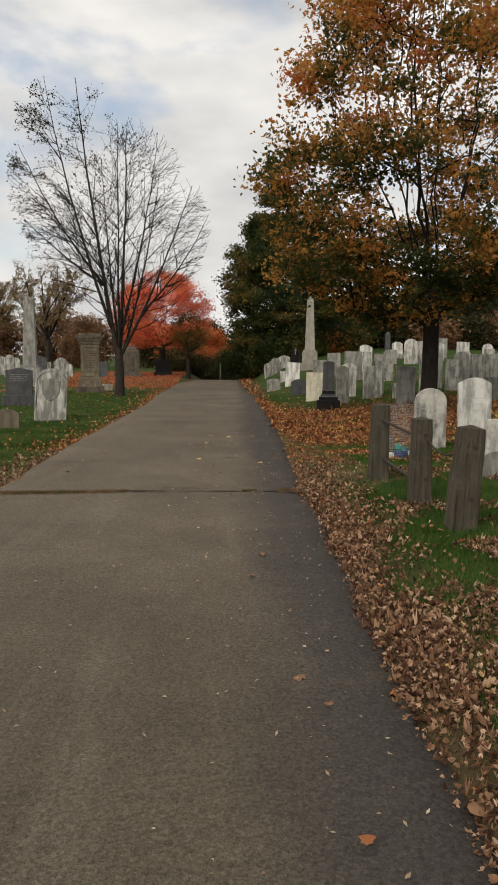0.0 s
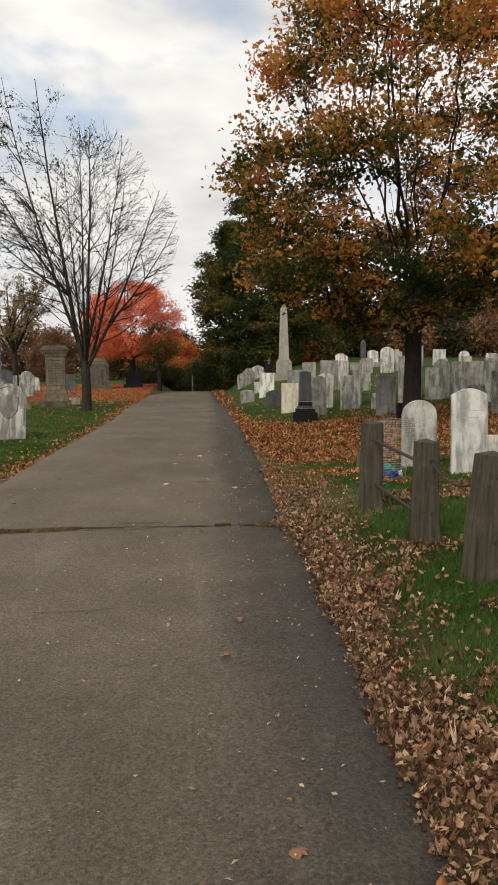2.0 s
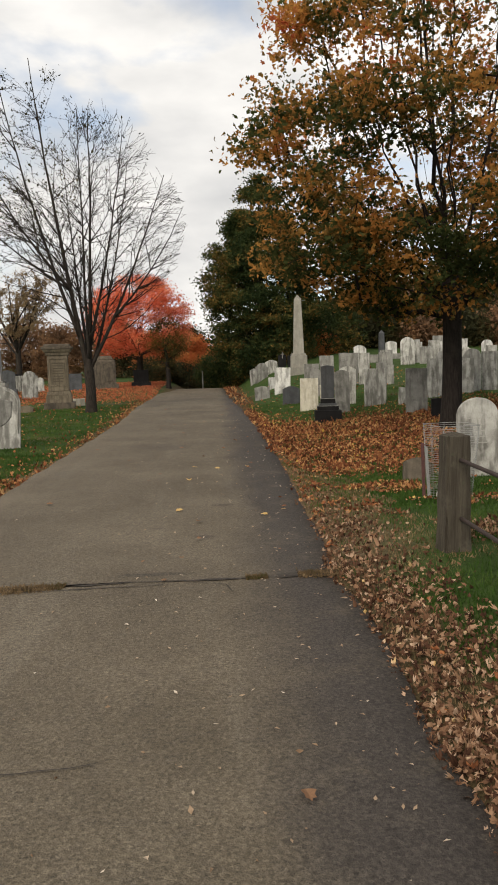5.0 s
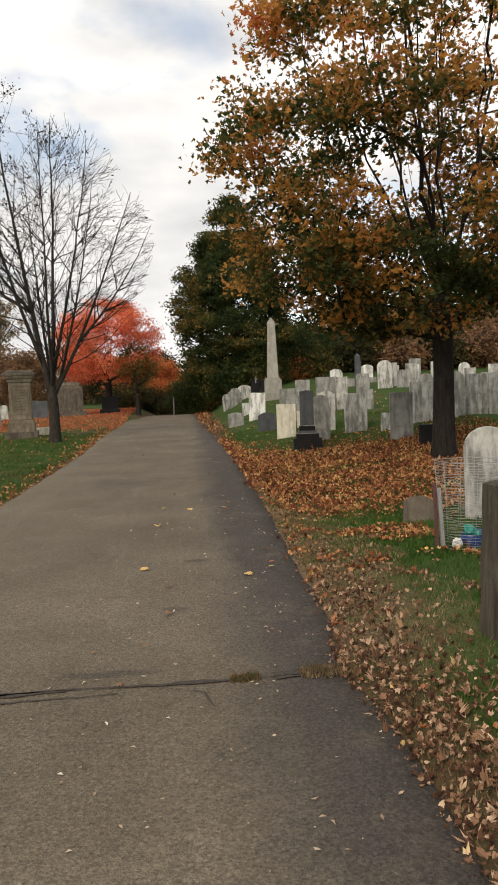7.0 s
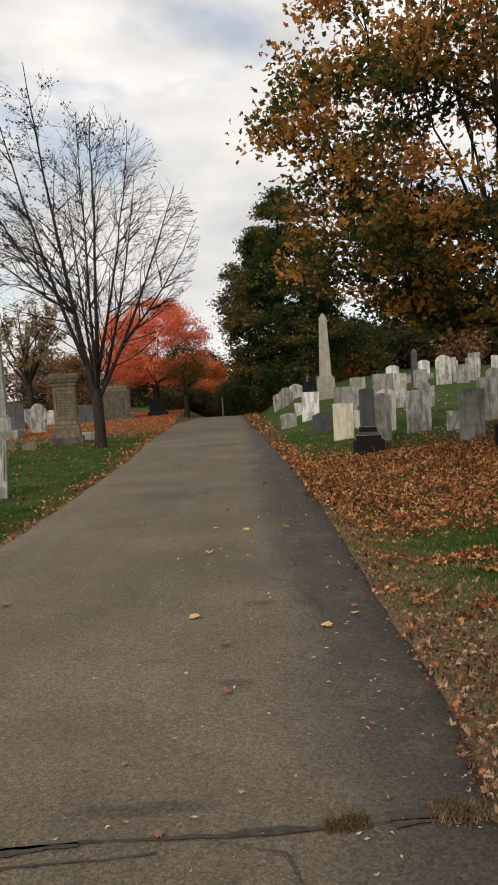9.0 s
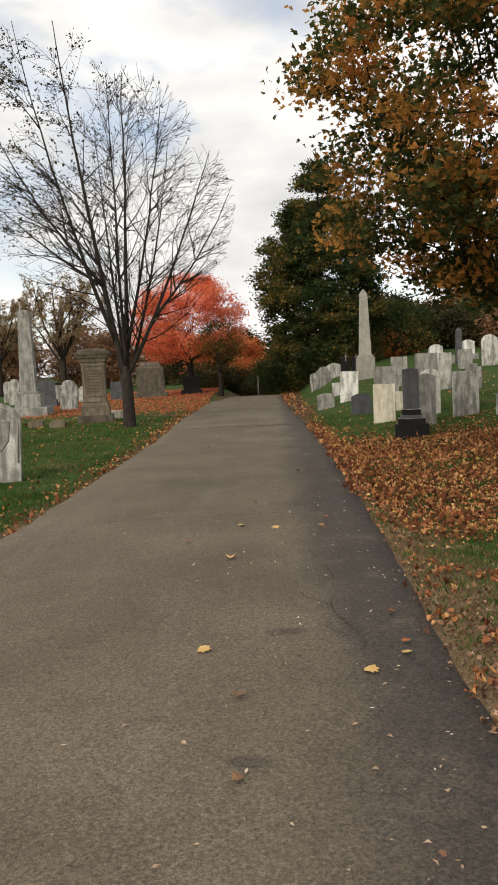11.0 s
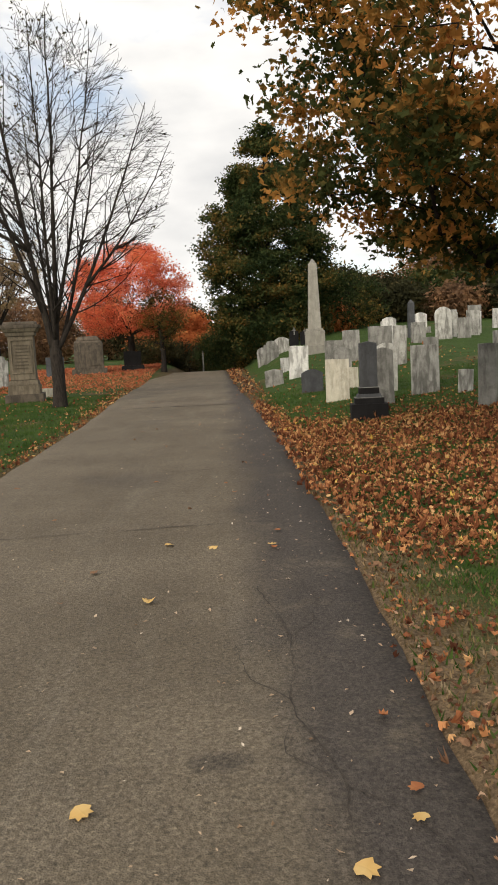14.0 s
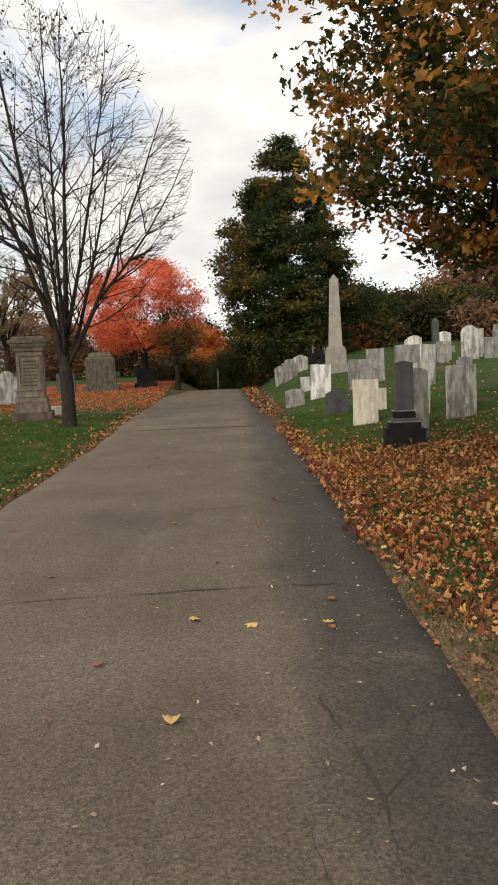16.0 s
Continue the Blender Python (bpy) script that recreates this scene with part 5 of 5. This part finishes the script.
# further trees
crowned_tree(-3.0, 54.0, 4.1, 1.5, ovate(1.2, 0.4, 0.2), 105, 50, 0.13, 0.28, 0.14, 43, "small tree with tan and green autumn leaves", BARK_DARK, TAN_LEAF, (TINY, TINY_T), leaders=4, gap=-0.2, fork=0.3)
crowned_tree(-3.3, 72.0, 3.5, 0.5, ovate(3.2, 0.4, 0.2), 300, 60, 0.24, 0.45, 0.2, 44, "round orange autumn tree beyond the crest", BARK_DARK, ORANGE_LEAF, (TINY, TINY_T), leaders=4, gap=-0.3, fork=0.25)
bare_tree(-14.0, 62.0, 2.6, 0.2, 8, 7.0, 15, "bare tree with sparse brown leaves, far off", BARK, PALE_LEAF, 7500, 0.15, None, 0.7, (12, 56), 3)
bare_tree(-21.0, 70.0, 2.6, 0.2, 8, 7.0, 16, "bare tree with sparse brown leaves, far off", BARK, PALE_LEAF, 6000, 0.17, None, 0.7, (12, 55), 3)


def woods():
    """The belt of trees round the cemetery."""
    rng = np.random.default_rng(77)
    kinds = ((BROWN_LEAF, "brown autumn tree in the far belt of woods"), (DULL_LEAF, "dull olive tree in the far belt of woods"), (ORANGE_LEAF, "orange autumn tree in the far belt of woods"), (GREEN_LEAF, "dark green tree in the far belt of woods"))
    spots = [(-40, 84, 0, 8), (-34, 80, 0, 7), (-29, 88, 0, 6.5), (-24, 82, 0, 6), (-19.5, 90, 0, 6.5), (-15, 84, 0, 5), (-11, 92, 0, 6), (-7.5, 86, 1, 4.5), (-3.5, 97, 1, 5.5), (1.0, 92, 1, 5), (9, 68, 1, 3), (13, 74, 0, 4.6), (17.5, 72, 0, 9), (22, 76, 1, 9.5), (27, 72, 0, 9.5), (32, 77, 3, 12), (38, 73, 0, 10), (44, 70, 1, 10), (50, 76, 0, 10), (6.2, 57.0, 2, 0.9), (7.0, 63, 3, 3.0), (11.5, 66, 1, 2.6), (15, 66, 3, 5), (19.5, 67, 1, 6), (24.5, 67, 0, 6.5), (30, 66, 1, 6.5), (12, 62, 1, 2.2), (15, 61.5, 0, 2.8), (18, 62, 1, 3.4), (21, 62, 0, 3.6), (24, 62, 1, 3.6), (27, 62, 3, 4), (31, 62, 0, 4), (35, 63, 1, 4.5), (9, 63, 1, 2)]
    for i, (x, y, kind, h) in enumerate(spots):
        material, words = kinds[kind]
        crowned_tree(x, y, h * (0.62 if x > 12 else 1.0) + rng.uniform(-0.4, 0.4), 0.3, ovate(h * 0.45, 0.35, 0.2), 170, 60, 0.32, 0.60, 0.2, 100 + i, words, BARK_DARK, material, (TINY, TINY_T), leaders=4, gap=-0.3, fork=0.25, group="belt of woods")


woods()


def shrubs():
    """Dark undergrowth at the foot of the tall tree."""
    for i, (x, y, h, r) in enumerate(((0.9, 58.0, 2.2, 1.5), (2.2, 54.5, 2.6, 1.6), (3.6, 53.0, 2.2, 1.5), (4.9, 55.6, 2.6, 1.6), (7.6, 57.0, 3.0, 2.0), (0.2, 63.0, 2.6, 1.7), (-2.2, 68.0, 2.0, 1.8), (-4.6, 66.0, 1.9, 1.6))):
        crowned_tree(x, y, h, 0.05, ovate(r, 0.4, 0.3), 110, 60, 0.17, 0.30, 0.07, 300 + i, "dark leafy shrub under the tall trees", BARK_DARK, GREEN_LEAF if i < 6 else DULL_LEAF, (TINY, TINY_T), leaders=4, gap=-0.4, fork=0.2, group="undergrowth")


shrubs()


def marker_post():
    x, y = -0.95, 57.5
    ob = thing("marker_post", pose(x, y, crest(y)), "thin pale grey post beside the lane at the crest", "post")
    tier(ob, "shaft", 0.09, 0.09, -0.3, 1.2, GREY, 0.92, 0.01)
    tier(ob, "cap", 0.11, 0.11, 1.2, 1.25, GREY, 0.6, 0.01)


marker_post()


def single_leaf(x, y, size, material, turn, words):
    ob = leaf_cloud("fallen_leaf", np.array([(0.0, 0.0, 0.0)]), [size], 0.12, (LOBED, LOBED_T), int(x * 100) % 97 + int(y * 10), material, curl=0.25)
    ob.matrix_world = pose(x, y, 0.022, 0, 0, turn)
    return tagged(ob, words, "leaf", "leaves on the lane")


def lane_leaves():
    rng = random.Random(6)
    for x, y, s in ((-0.385, 14.68, 0.085), (0.487, 12.03, 0.085), (-0.42, 12.42, 0.08), (-0.35, 16.1, 0.085), (-0.005, 15.96, 0.085), (0.45, 15.9, 0.08)):
        single_leaf(x, y, s, YELLOW_LEAF, rng.uniform(0, 360), "yellow maple leaf lying on the asphalt")
    for x, y, s, m in ((0.438, 4.02, 0.07, DEAD_LEAF), (0.871, 3.853, 0.06, GOLD_LEAF), (0.543, 3.675, 0.05, DEAD_LEAF), (0.736, 12.44, 0.06, GOLD_LEAF), (0.71, 12.27, 0.065, YELLOW_LEAF), (0.974, 2.85, 0.09, DEAD_LEAF)):
        single_leaf(x, y, s, m, rng.uniform(0, 360), "dry orange-brown leaf lying on the asphalt")
    for i in range(60):
        y = rng.uniform(2.5, 34)
        u = rng.random() ** 0.5
        x = lane_left(y) + 0.15 + (lane_right(y) - lane_left(y) - 0.2) * u
        single_leaf(x, y, rng.uniform(0.035, 0.085), rng.choice((DEAD_LEAF, GOLD_LEAF, DEAD_LEAF)), rng.uniform(0, 360), "dry brown leaf lying on the asphalt")


lane_leaves()


def verge_leaves():
    """Leaves that can be picked out along the right-hand verge, as parts of the ground."""
    rng = random.Random(12)
    kinds = []
    for i in range(10):
        ob = leaf_cloud("leaf", np.array([(0.0, 0.0, 0.0)]), [1.0], 0.2, (LOBED, LOBED_T), 900 + i, (DEAD_LEAF, GOLD_LEAF, DEAD_LEAF, DEAD_LEAF, GOLD_LEAF)[i % 5], ground, curl=0.4)
        kinds.append(ob.data)
        s = rng.uniform(0.035, 0.06)
        x, y = rng.uniform(1.1, 1.8), rng.uniform(6, 16)
        ob.matrix_local = pose(x, y, turf_height(x, y) + 0.05, rng.uniform(-25, 25), rng.uniform(-25, 25), rng.uniform(0, 360)) @ Matrix.Diagonal((s, s, s, 1))
    for i in range(280):
        y = rng.uniform(2.5, 24)
        x = lane_right(y) + rng.uniform(-0.05, 1.0) ** 2 * 2.6
        s = rng.uniform(0.035, 0.065)
        ob = new("leaf", rng.choice(kinds))
        ob.parent = ground
        ob.matrix_local = pose(x, y, turf_height(x, y) + 0.05, rng.uniform(-25, 25), rng.uniform(-25, 25), rng.uniform(0, 360)) @ Matrix.Diagonal((s, s, s, 1))


verge_leaves()


def lane_debris():
    """Bits of bark, stalks and leaf crumbs on the asphalt, thickest at its dark edge."""
    rng = np.random.default_rng(23)
    y = rng.uniform(1.5, 34, 1500)
    u = rng.uniform(0, 1, 1500) ** 0.35
    x = np.array([lane_left(b) + 0.1 + (lane_right(b) - lane_left(b) - 0.12) * a for a, b in zip(u, y)])
    p = np.stack([x, y, np.full(1500, 0.014)], 1)
    tagged(leaf_cloud("leaf_crumbs", p, rng.uniform(0.006, 0.036, 1500), 0.25, (TINY, TINY_T), 3, CRUMB, curl=0.3), "small pale crumbs of leaf and bark on asphalt", "debris", kind="stuff")


lane_debris()
